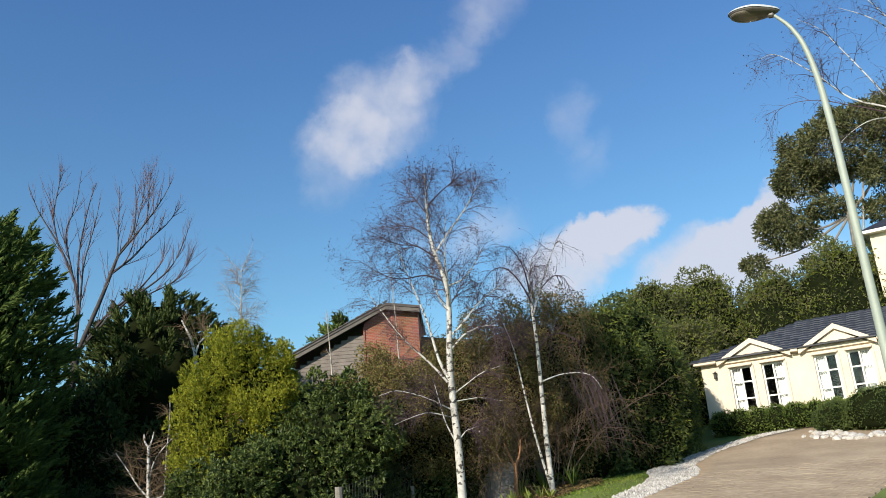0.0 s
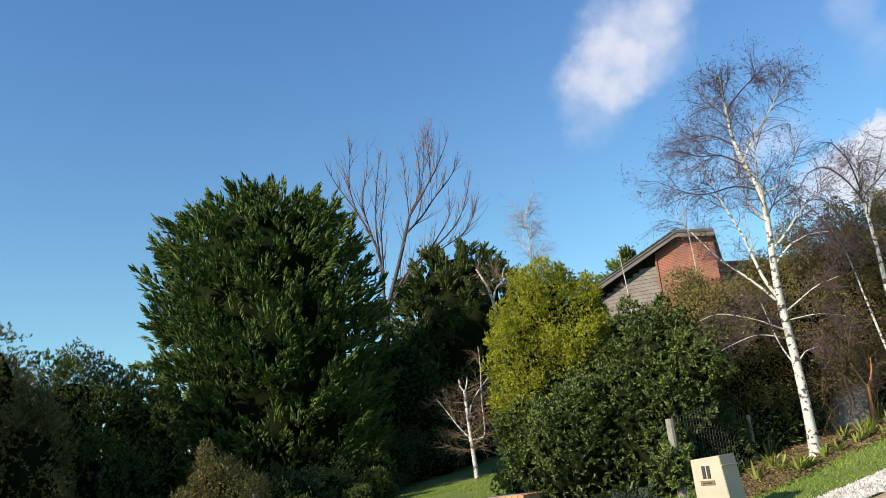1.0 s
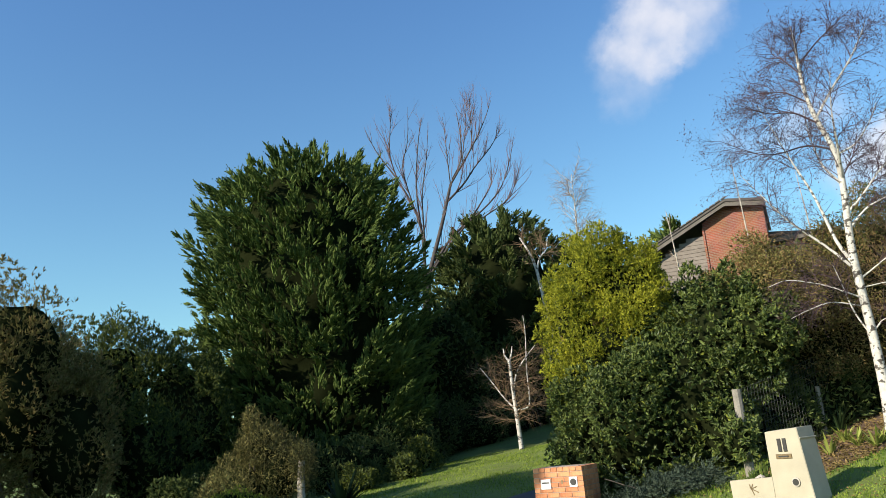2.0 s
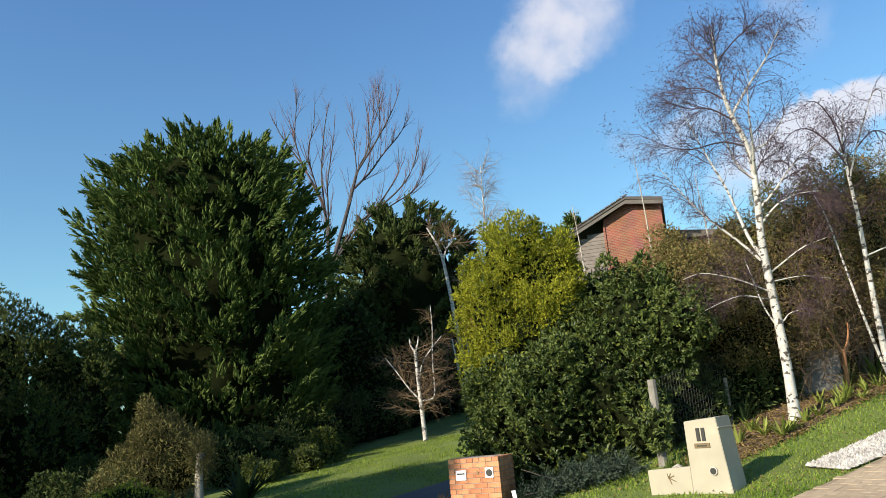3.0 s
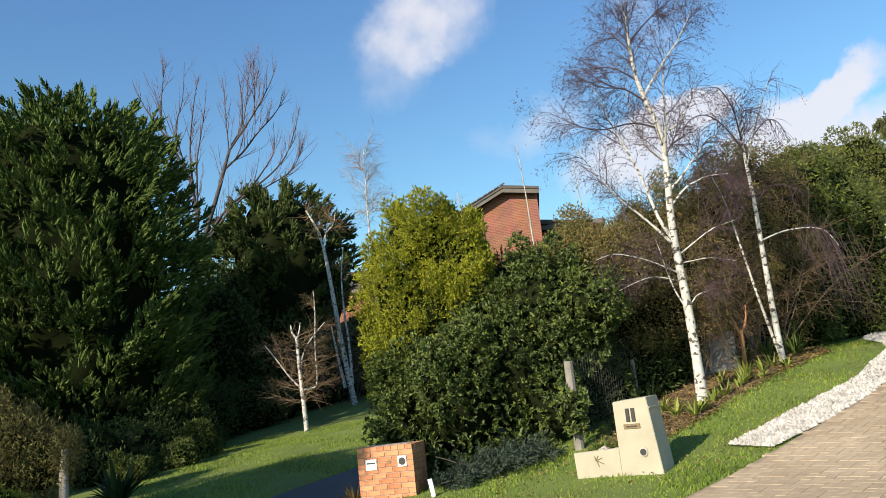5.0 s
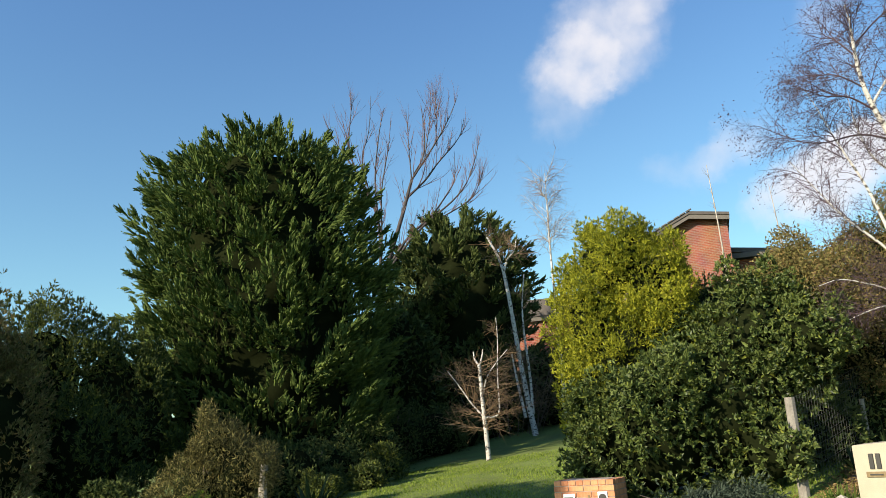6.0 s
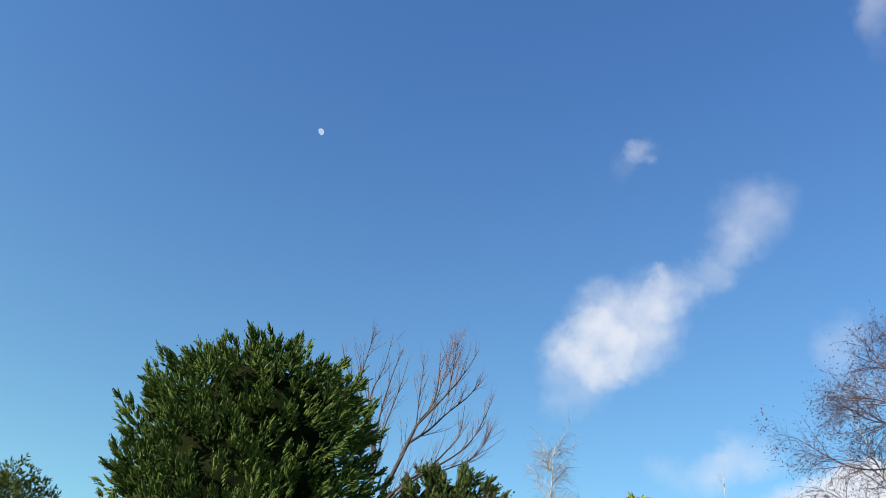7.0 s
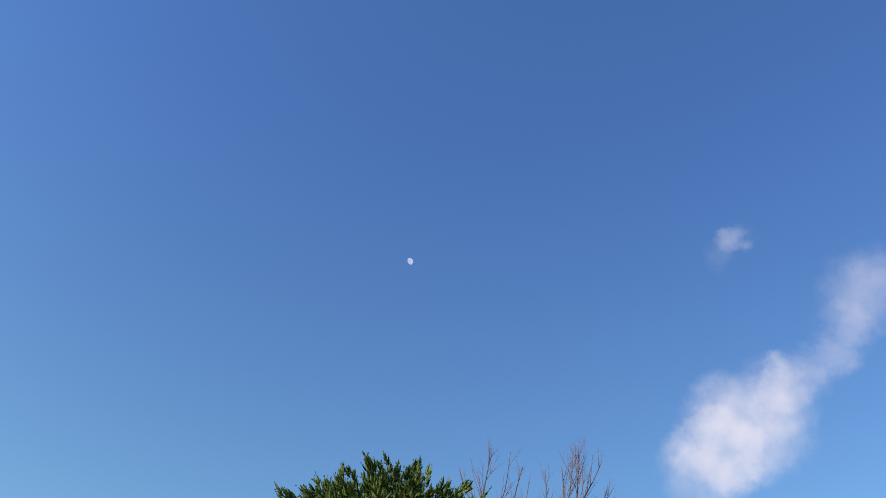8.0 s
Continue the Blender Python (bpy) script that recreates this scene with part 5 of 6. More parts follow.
def strappy(name, label, seed, at, n, length, width, material, arch=0.5, group=""):
    """A tuft of arching strap leaves."""
    rng = np.random.default_rng(seed)
    vs, fs = [], []
    o = np.array([at[0], at[1], gz(*at)])
    for k in range(n):
        a = rng.uniform(0, 6.28)
        d = np.array((math.cos(a), math.sin(a), 0))
        side = np.array((-d[1], d[0], 0))
        L = length * rng.uniform(0.6, 1.15)
        lean = rng.uniform(0.2, 0.8)
        s = np.linspace(0, 1, 6)
        mid = d * (0.03 + L * lean * s)[:, None] + np.array((0, 0, 1)) * (L * (s * (1.05 - 0.4 * lean) - arch * lean * s**2.4))[:, None]
        w = (width * np.array((0.6, 1.0, 1.0, 0.85, 0.5, 0.05)))[:, None] * 0.5
        cup = np.array((0, 0, 1)) * w * 0.5
        b = 18 * k
        v = np.stack([mid - side * w + cup, mid, mid + side * w + cup], 1).reshape(-1, 3)
        vs.append(v)
        for i in range(5):
            for j in range(2):
                fs.append((b + 3 * i + j, b + 3 * i + j + 1, b + 3 * i + j + 4, b + 3 * i + j + 3))
    th = thing(name, label, "plant", pose(*o), group)
    part("leaf_tuft", mesh("leaf_tuft", np.concatenate(vs), fs, material, True), material, th)
    return th


for k, (ax, ay, n, L) in enumerate(((3.75, 16.75, 16, 0.42), (4.15, 16.7, 22, 0.40), (4.45, 17.15, 14, 0.36), (5.05, 17.85, 12, 0.34), (5.35, 18.5, 16, 0.46), (5.75, 18.9, 14, 0.38), (6.0, 19.25, 16, 0.42), (4.85, 18.5, 10, 0.4), (3.3, 16.5, 14, 0.45), (4.0, 16.45, 18, 0.44), (4.7, 17.4, 16, 0.40), (5.2, 18.1, 18, 0.46), (5.55, 18.25, 12, 0.34), (6.2, 18.95, 16, 0.42), (3.55, 17.2, 18, 0.5))):
    strappy("strap_plant", "pale green strap-leaved plant in bark mulch", 100 + k, (ax, ay), n, L, 0.045, L_STRAP, 0.55, "strap plants")
for k, (ax, ay, n, L) in enumerate(((6.2, 20.3, 40, 0.9), (5.6, 20.0, 34, 0.8), (6.9, 20.8, 36, 0.9), (3.5, 18.2, 34, 0.75), (2.9, 17.2, 26, 0.6))):
    strappy("grass_clump", "dark green arching grass clump behind the birches", 120 + k, (ax, ay), n, L, 0.03, L_STRAP_DARK if k > 2 else L_HEDGE, 0.6, "grass clumps")
rng = np.random.default_rng(139)
n = 5200
t = rng.uniform(0, 1, n)
w = rng.uniform(-0.15, 1.12, n)
ax = np.interp(t, [0, 0.25, 0.5, 0.75, 1], [2.2, 3.2, 5.0, 6.6, 7.6])
ay = np.interp(t, [0, 0.25, 0.5, 0.75, 1], [15.6, 17.9, 20.3, 21.8, 22.2])
bx = np.interp(t, [0, 0.25, 0.5, 0.75, 1], [3.1, 4.3, 6.0, 7.3, 7.7])
by = np.interp(t, [0, 0.25, 0.5, 0.75, 1], [15.3, 16.6, 18.7, 20.4, 21.6])
lx, ly = ax * (1 - w) + bx * w, ay * (1 - w) + by * w
P = np.stack([lx, ly, ground_z(lx, ly) + 0.04 + rng.uniform(0, 0.02, n)], 1)
v, q = leaves(rng, P, rng.normal(size=(n, 3)) * np.array((1, 1, 0.25)), 0.075, 0.032, 0.3)
n = 1500
lx, ly = rng.uniform(0.5, 9.0, n), rng.uniform(13.2, 22.0, n)
edge = np.interp(ly, pb_a[:, 1], pb_a[:, 0])
ok = (lx < np.where(ly < 14.4, np.interp(ly, dl[:, 1], dl[:, 0]), edge) - 0.05) & (lx > edge - 4.5)
lx, ly = lx[ok], ly[ok]
L = np.stack([lx, ly, ground_z(lx, ly) + 0.03], 1)
v2, q2 = leaves(rng, L, rng.normal(size=L.shape) * np.array((1, 1, 0.2)), 0.05, 0.028, 0.3)
q = np.concatenate([q, q2 + len(v)])
v = np.concatenate([v, v2])
litter = new("leaf_litter", mesh("leaf_litter", v, q, L_BROWN))
tagged(litter, "dry brown leaf litter over garden bed and lawn", "leaf litter", kind="stuff")
strappy("cycad_plant", "dark cycad-like plant with stiff fronds by the lawn", 130, (-7.0, 17.6), 34, 1.15, 0.12, L_STRAP_DARK, 0.35)
strappy("cycad_plant", "smaller dark stiff-leaved plant by the lawn", 131, (-7.9, 16.4), 26, 0.8, 0.09, L_STRAP_DARK, 0.35)


# ---- brick house on the hill ----
def tiled(bm, p0, ax, up, w, h, tw=0.33, th=0.36, lift=0.03):
    """Overlapping roof tiles on a sloping rectangle, as raised rows."""
    ax, up = Vector(ax).normalized(), Vector(up).normalized()
    nrm = ax.cross(up).normalized()
    p0 = Vector(p0)
    for j in range(int(h / th)):
        for i in range(int(w / tw)):
            a = p0 + ax * (i * tw) + up * (j * th)
            q = [bm.verts.new(a + nrm * lift), bm.verts.new(a + ax * (tw * 0.94) + nrm * lift), bm.verts.new(a + ax * (tw * 0.94) + up * th * 1.05 + nrm * 0.004), bm.verts.new(a + up * th * 1.05 + nrm * 0.004)]
            q += [bm.verts.new(a), bm.verts.new(a + ax * (tw * 0.94))]
            bm.faces.new(q[:4])
            bm.faces.new((q[4], q[5], q[1], q[0]))
    return bm


house = thing("brick_house", "red brick house with clipped gable and tiled roof", "house", pose(-1.4, 44.6, 4.0, 0, 0, 2))
# local x to the right along the gable wall, y back, z up
part("brick_wall", prism_bm([(0.0, 0), (3.05, 0), (3.05, 7.95), (1.55, 8.25), (1.2, 8.15), (0.0, 7.45)], 7.0), M_BRICKWALL, house, "red-brown brick gable wall")
boards = part("weatherboard_wall", box_bm(4.0, 0.08, 5.0, (-2.0, 0.20, 0)), M_WEATHERBOARD, house, "grey-brown lapped weatherboards under the eave")
for k in range(34):
    z = 0.2 * k
    xl = max(-4.0, (z + 0.25 - 7.35) / 0.52) if z >= 5.1 else -4.0
    if xl < -0.1:
        bm = prism_bm([(xl, z), (0, z), (0, z + 0.205), (xl, z + 0.205)], 0.02)
        for v in bm.verts:
            v.co.y += 0.10 + (0.025 if v.co.z > z + 0.1 else 0.0)
        part("board", bm, M_WEATHERBOARD, boards)
part("left_wall", box_bm(3.4, 6.6, 5.4, (-2.2, 3.6, -0.3)), M_BRICKWALL, house)
part("corner_trim", box_bm(0.10, 0.06, 7.2, (-0.01, -0.03, 0)), M_BRICKWALL, house)
# the roof falls to the left, with a short flat ridge to the right
bm = prism_bm([(1.30, 8.42), (-4.4, 5.72), (-4.4, 5.60), (1.30, 8.28)], 8.0)
bmesh.ops.translate(bm, verts=bm.verts, vec=(0, -0.55, 0))
roof = part("roof", bm, M_TILE_BROWN, house, "dark brown tiled roof")
bm = tiled(bmesh.new(), (-4.45, -0.6, 5.74), (0, 1, 0), (5.7, 0, 2.7), 7.9, 6.35)
bmesh.ops.recalc_face_normals(bm, faces=bm.faces)
part("roof_tiles", bm, M_TILE_BROWN, roof)
bm = prism_bm([(1.30, 8.43), (3.2, 8.12), (3.2, 7.98), (1.30, 8.28)], 8.0)
bmesh.ops.translate(bm, verts=bm.verts, vec=(0, -0.55, 0))
part("ridge_roof", bm, M_TILE_BROWN, roof)
bm = prism_bm([(1.30, 8.27), (-4.4, 5.58), (-4.4, 5.36), (1.25, 8.05), (3.18, 7.75), (3.18, 7.97)], 0.05)
bmesh.ops.translate(bm, verts=bm.verts, vec=(0, -0.50, 0))
part("fascia", bm, M_FASCIA, house, "weathered pale barge board along the roof edge")
verge = bm_mesh("verge_tile", box_bm(0.30, 0.09, 0.07, (0, 0, 0), 0.01), M_TILE_BROWN)
for k in range(19):
    p = Vector((-4.4, 0, 5.74)).lerp(Vector((1.3, 0, 8.45)), k / 18)
    part("verge_tile", verge, M_TILE_BROWN, roof, "", pose(p.x, -0.56, p.z - 0.02, 0, -25, 0))
bm = prism_bm([(3.05, 6.85), (6.6, 6.35), (6.6, 6.15), (3.05, 6.6)], 4.5)
bmesh.ops.translate(bm, verts=bm.verts, vec=(0, 2.0, 0))
part("wing_roof", bm, M_TILE_BROWN, house, "low dark side roof")
part("wing_wall", box_bm(3.4, 4.0, 6.2, (4.75, 4.4, 0)), M_BRICKWALL, house)
part("wing_fascia", box_bm(3.5, 0.05, 0.26, (4.8, 1.97, 6.22)), M_FASCIA, house)
# far left wing seen between the trunks
part("rear_wall", box_bm(6.0, 5.0, 5.2, (-6.6, 5.0, -1.0)), M_BRICKWALL, house)
part("rear_fascia", box_bm(6.6, 0.08, 0.28, (-6.6, 2.3, 4.1)), M_FASCIA, house)
bm = prism_bm([(-10.0, 4.35), (-3.2, 4.35), (-3.6, 5.3), (-9.6, 5.3)], 6.0)
bmesh.ops.translate(bm, verts=bm.verts, vec=(0, 2.2, 0))
part("rear_roof", bm, M_TILE_BROWN, house)

# ---- cream house ----
cream = thing("cream_house", "cream rendered house with small gables, dark tiles and tall windows", "house", pose(13.15, 31.23, 3.15, 0, 0, -30.7))
WX = ((1.04, 1.80), (2.17, 2.93), (3.94, 4.68), (5.02, 5.76))
HEAD, SILL = 2.33, 0.75
bm = bmesh.new()
xs = [0.0] + [x for w in WX for x in w] + [9.5]
for i in range(0, len(xs), 2):
    box_bm(xs[i + 1] - xs[i], 0.24, 2.62, ((xs[i] + xs[i + 1]) / 2, 0.12, -0.3 + 0.3), 0, bm)
for a, b in WX:
    box_bm(b - a, 0.24, SILL, ((a + b) / 2, 0.12, 0), 0, bm)
    box_bm(b - a, 0.24, 2.62 - HEAD, ((a + b) / 2, 0.12, HEAD), 0, bm)
part("front_wall", bm, M_RENDER, cream)
part("end_wall", box_bm(0.24, 7.6, 2.62, (0.12, 4.05, 0)), M_RENDER, cream)
part("back_wall", box_bm(9.3, 0.2, 2.62, (4.8, 7.9, 0)), M_RENDER, cream)
for x0, xp, x1, zp in ((0.75, 1.96, 3.15, 3.30), (3.62, 4.79, 5.92, 3.33)):
    bm = prism_bm([(x0 + 0.15, 2.52), (x1 - 0.15, 2.52), (xp, zp - 0.16)], 0.14)
    bmesh.ops.translate(bm, verts=bm.verts, vec=(0, -0.10, 0))
    g = part("gable", bm, M_RENDER, cream)
    bm = prism_bm([(x0 - 0.1, 2.62), (xp, zp), (x1 + 0.1, 2.62), (x1 + 0.1, 2.46), (xp, zp - 0.18), (x0 - 0.1, 2.46)], 0.22)
    bmesh.ops.translate(bm, verts=bm.verts, vec=(0, -0.22, 0))
    part("gable_moulding", bm, M_RENDER, g)
    bm = prism_bm([(x0 - 0.1, 2.64), (xp, zp + 0.02), (x1 + 0.1, 2.64), (x1 + 0.1, 2.60), (xp, zp - 0.02), (x0 - 0.1, 2.60)], 2.2)
    part("gable_roof", bm, M_TILE, g)
for x0, x1 in ((-0.2, 0.64), (3.26, 3.51), (6.03, 9.7)):
    part("eave_moulding", box_bm(x1 - x0, 0.30, 0.10, ((x0 + x1) / 2, -0.13, 2.56), 0.02), M_RENDER, cream)
bm = bmesh.new()
V8 = [bm.verts.new(c) for c in ((-0.35, -0.3, 2.66), (10, -0.3, 2.66), (10, 4.0, 4.3), (3.2, 4.0, 4.3), (-0.35, 8.3, 2.66), (10, 8.3, 2.66))]
bm.faces.new((V8[0], V8[1], V8[2], V8[3]))
bm.faces.new((V8[0], V8[3], V8[4]))
bm.faces.new((V8[3], V8[2], V8[5], V8[4]))
bm.faces.new((V8[0], V8[4], V8[5], V8[1]))
croof = part("roof", bm, M_TILE, cream, "charcoal tiled hip roof")
bm = bmesh.new()
for j in range(12):
    y = -0.3 + 4.3 * j / 12
    x0 = -0.35 + 3.55 * j / 12
    z = 2.66 + 1.64 * j / 12
    i = 0
    while x0 + i * 0.32 < 9.9:
        x = x0 + i * 0.32
        q = [bm.verts.new(c) for c in ((x, y, z + 0.025), (x + 0.16, y, z + 0.045), (x + 0.315, y, z + 0.025), (x + 0.315, y + 0.37, z + 0.145), (x + 0.16, y + 0.37, z + 0.165), (x, y + 0.37, z + 0.145))]
        bm.faces.new((q[0], q[1], q[4], q[5]))
        bm.faces.new((q[1], q[2], q[3], q[4]))
        b = [bm.verts.new((x, y, z)), bm.verts.new((x + 0.315, y, z))]
        bm.faces.new((b[0], b[1], q[2], q[1], q[0]))
        i += 1
part("roof_tiles", bm, M_TILE, croof)
for n, (a, b) in enumerate(WX):
    c, wd, ht = (a + b) / 2, b - a, HEAD - SILL
    bm = bmesh.new()
    for x in (a + 0.03, c, b - 0.03):
        box_bm(0.055, 0.07, ht, (x, 0.07, SILL), 0, bm)
    for z in (SILL, SILL + 0.42, SILL + 1.02, HEAD - 0.05):
        box_bm(wd - 0.002, 0.06, 0.05, (c, 0.072, z), 0, bm)
    win = part("window", bm, M_WHITE, cream, "tall white-framed window with half-drawn curtains")
    g = part("pane", box_bm(wd - 0.06, 0.008, ht - 0.04, (c, 0.085, SILL + 0.02)), M_GLASS, win)
    g.visible_shadow = False
    bm = bmesh.new()
    cur = (a + 0.03, c) if n in (0, 2) else (c, b - 0.03)
    pts = [(cur[0] + (cur[1] - cur[0]) * k / 24, 0.20 + 0.025 * math.sin(k * 1.6)) for k in range(25)]
    lo = [bm.verts.new((x, y, SILL)) for x, y in pts]
    hi = [bm.verts.new((x, y, HEAD)) for x, y in pts]
    for k in range(24):
        bm.faces.new((lo[k], lo[k + 1], hi[k + 1], hi[k]))
    part("curtain", bm, M_CURTAIN, win, "white half-drawn curtain")
    bm = box_bm(wd + 0.12, 0.16, 0.09, (c, -0.06, HEAD + 0.02), 0.015)
    part("head_moulding", bm, M_RENDER, win)
    bm = bmesh.new()
    for x in (a - 0.05, b + 0.05):
        box_bm(0.09, 0.06, ht + 0.02, (x, -0.028, SILL), 0.01, bm)
    part("surround", bm, M_RENDER, win)
    # a near-black panel stands in for the shade of the room behind
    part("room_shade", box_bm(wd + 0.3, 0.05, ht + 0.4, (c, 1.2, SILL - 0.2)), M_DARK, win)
bm = box_bm(0.10, 0.10, 0.20, (0.5, -0.10, 2.02), 0.02)
box_bm(0.14, 0.14, 0.03, (0.5, -0.10, 2.22), 0.01, bm)
box_bm(0.05, 0.06, 0.05, (0.5, -0.02, 2.25), 0, bm)
part("wall_lantern", bm, M_BLACK, cream, "small black wall lantern")
# upper storey behind
part("upper_wall", box_bm(5.0, 5.0, 6.6, (8.0 + 0.2, 14.0, 2.6)), M_RENDER, cream)
bm = bmesh.new()
U = [bm.verts.new(c) for c in ((5.3, 11.1, 9.2), (11.2, 11.1, 9.2), (11.2, 16.9, 9.2), (5.3, 16.9, 9.2), (8.2, 14.0, 10.9))]
for k in range(4):
    bm.faces.new((U[k], U[(k + 1) % 4], U[4]))
bm.faces.new(U[3::-1])
part("upper_roof", bm, M_TILE, cream)
part("upper_eave", box_bm(5.9, 5.8, 0.14, (8.25, 14.0, 9.06)), M_WHITE, cream)

# hedge along the cream house, clipped mounds and white rocks on the island
cm = cream.matrix_basis


def house_lobes(row):
    out = []
    for x, y, z, a, b, c in row:
        p = cm @ Vector((x, y, z))
        out.append((*p, a, b, c))
    return out


leafy("low_hedge", "low clipped green hedge below the windows", "hedge", 141, house_lobes([(0.7 + 0.62 * k, -0.75, 0.32, 0.52, 0.48, 0.46) for k in range(11)]), 13000, 0.09, 0.045, L_HEDGE, 0.7, 0.4, core=0.88)
leafy("clipped_mound", "clipped dark green box mound on the gravel island", "bush", 142, [(15.95, 27.1, gz(15.95, 27.1) + 0.38, 0.65, 0.6, 0.55)], 7000, 0.06, 0.03, L_LAUREL, 0.8, 0.2, core=0.93, inner=0.92)
leafy("clipped_mound", "broad clipped dark green box mound on the gravel island", "bush", 143, [(17.2, 26.4, gz(17.2, 26.4) + 0.5, 1.2, 1.0, 0.8), (18.4, 25.8, gz(18.4, 25.8) + 0.5, 1.1, 1.0, 0.8)], 12000, 0.06, 0.03, L_LAUREL, 0.8, 0.2, core=0.93, inner=0.92)
rng = np.random.default_rng(144)
for k in range(110):
    a = rng.uniform(2.4, 5.2)
    d = rng.uniform(0.75, 1.25)
    x, y = 17.3 + 2.1 * d * math.cos(a), 26.3 + 1.7 * d * math.sin(a)
    bm = bmesh.new()
    bmesh.ops.create_icosphere(bm, subdivisions=1, radius=1.0)
    s = rng.uniform(0.06, 0.16)
    for v in bm.verts:
        v.co = Vector((v.co.x * s * rng.uniform(0.8, 1.25), v.co.y * s * rng.uniform(0.7, 1.1), v.co.z * s * rng.uniform(0.5, 0.8)))
    r = new("rock", bm_mesh("rock", bm, M_PEBBLE if k % 3 else M_ROCK))
    r.matrix_basis = pose(x, y, gz(x, y) + 0.06, 0, 0, rng.uniform(0, 360))
    tagged(r, "pale edging rock round the clipped mounds" if k % 3 else "brown-grey edging rock round the clipped mounds", "rock", "island rocks")

# ---- street lamp ----
lampost = thing("street_lamp", "grey-green steel street lamp with a curved arm", "street lamp", pose(9.98, 10.60, gz(9.98, 10.60)))
g0 = gz(9.98, 10.60)
body = curve_through([(0, 0, -0.2), (0, 0, 1.5), (0, 0, 3.0), (0, 0, 4.5), (0, 0, 5.7), (-0.02, 0.01, 6.4), (-0.06, 0.025, 6.85), (-0.12, 0.05, 7.18), (-0.22, 0.095, 7.45), (-0.36, 0.155, 7.66)], 44)
v, q = tubes([(body, np.linspace(0.072, 0.022, 44))], 14)
part("pole", mesh("pole", v, q, M_POLE, True), M_POLE, lampost)
hm = Matrix.Translation((-0.60, 0.27, 7.80)) @ pose(0, 0, 0, 0, 12, -24)


def oval(upper, lx, ly, lz, shift=0.0, drop=0.0):
    """Half of a flattened oval that narrows towards the arm."""
    bm = bmesh.new()
    bmesh.ops.create_uvsphere(bm, u_segments=24, v_segments=14, radius=1.0)
    gone = [v for v in bm.verts if (v.co.z < -0.05 if upper else v.co.z > 0.05)]
    bmesh.ops.delete(bm, geom=gone, context="VERTS")
    for v in bm.verts:
        x = v.co.x
        v.co = Vector((x * lx + shift, v.co.y * ly * (1 - 0.45 * max(0, x)), v.co.z * lz + drop))
    return bm


head = part("lamp_head", oval(False, 0.35, 0.21, 0.075), M_LAMP, lampost, "flat oval lamp head", hm)
# the paler top half puts the lit upper rim into the colour
part("cover", oval(True, 0.36, 0.22, 0.085, 0.0, 0.004), M_LIT_TOP, head, "top half in pale grey for the lit rim")
part("diffuser", oval(False, 0.24, 0.18, 0.06, -0.09, -0.028), M_DIFFUSER, head, "brownish glass diffuser")
part("photocell", box_bm(0.09, 0.09, 0.07, (0.24, 0, -0.10), 0.02), M_LAMP, head)
part("base_plate", box_bm(0.3, 0.3, 0.03, (0, 0, -0.02), 0.005), M_POLE, lampost)

# ---- rendered letterbox ----
lb = thing("letterbox", "cream rendered letterbox pillar with a low planter wall", "letterbox", pose(2.57, 13.96, 0.30, 0, 0, -28))
bm = box_bm(1, 1, 1)
for v in bm.verts:
    top = v.co.z > 0.5
    right, back = v.co.x > 0, v.co.y > 0
    v.co = Vector(((0.50 if top else 0.62) if right else 0.0, (0.40 if top else 0.43) if back else 0.0, (1.05 if right else 1.02) + (0.012 if back else 0) if top else -0.15))
bmesh.ops.bevel(bm, geom=list(bm.edges), offset=0.007, segments=2, affect="EDGES")
part("pillar", bm, M_RENDER_BOX, lb)
bm = box_bm(0.025, 0.42, 0.02, (0.525, 0.2, 0.90), 0.004)
part("side_ledge", bm, M_RENDER_BOX, lb)
bm = prism_bm([(-0.68, -0.15), (0.0, -0.15), (0.0, 0.40), (-0.70, 0.36)], 0.12)
part("planter_wall", bm, M_RENDER_BOX, lb)
part("planter_side", box_bm(0.12, 0.42, 0.5, (-0.63, 0.33, -0.15), 0.01), M_RENDER_BOX, lb)
part("planter_back", box_bm(0.68, 0.10, 0.5, (-0.34, 0.50, -0.15), 0.01), M_RENDER_BOX, lb)
part("planter_soil", box_bm(0.54, 0.32, 0.44, (-0.32, 0.28, -0.15)), M_MULCH, lb)
bm = bmesh.new()
for x, z0, z1 in ((0.205, 0.74, 0.92), (0.285, 0.74, 0.92)):
    box_bm(0.055, 0.012, z1 - z0, (x, -0.008, z0), 0.003, bm)
part("number_bars", bm, M_BLACK, lb, "two dark number bars")
pl = part("mail_slot", box_bm(0.24, 0.016, 0.065, (0.245, -0.006, 0.645), 0.004), M_BRASS, lb, "tarnished bronze mail slot")
# a black slab paints the dark inside of the slot
part("slot_opening", box_bm(0.15, 0.01, 0.018, (0.245, -0.016, 0.668)), M_BLACK, pl)
bm = bmesh.new()
bmesh.ops.create_cone(bm, segments=20, radius1=0.062, radius2=0.062, depth=0.03, cap_ends=True)
bmesh.ops.rotate(bm, verts=bm.verts, matrix=Matrix.Rotation(radians(90), 3, "X"))
bmesh.ops.translate(bm, verts=bm.verts, vec=(0.36, -0.004, 0.33))
rd = part("paper_holder", bm, M_ROCK, lb, "round newspaper hole with grey rim")
bm = bmesh.new()
bmesh.ops.create_cone(bm, segments=18, radius1=0.045, radius2=0.045, depth=0.02, cap_ends=True)
bmesh.ops.rotate(bm, verts=bm.verts, matrix=Matrix.Rotation(radians(90), 3, "X"))
bmesh.ops.translate(bm, verts=bm.verts, vec=(0.36, -0.014, 0.33))
# a solid black disc stands in for the shade in the hole
part("hole", bm, M_BLACK, rd)
bm = bmesh.new()
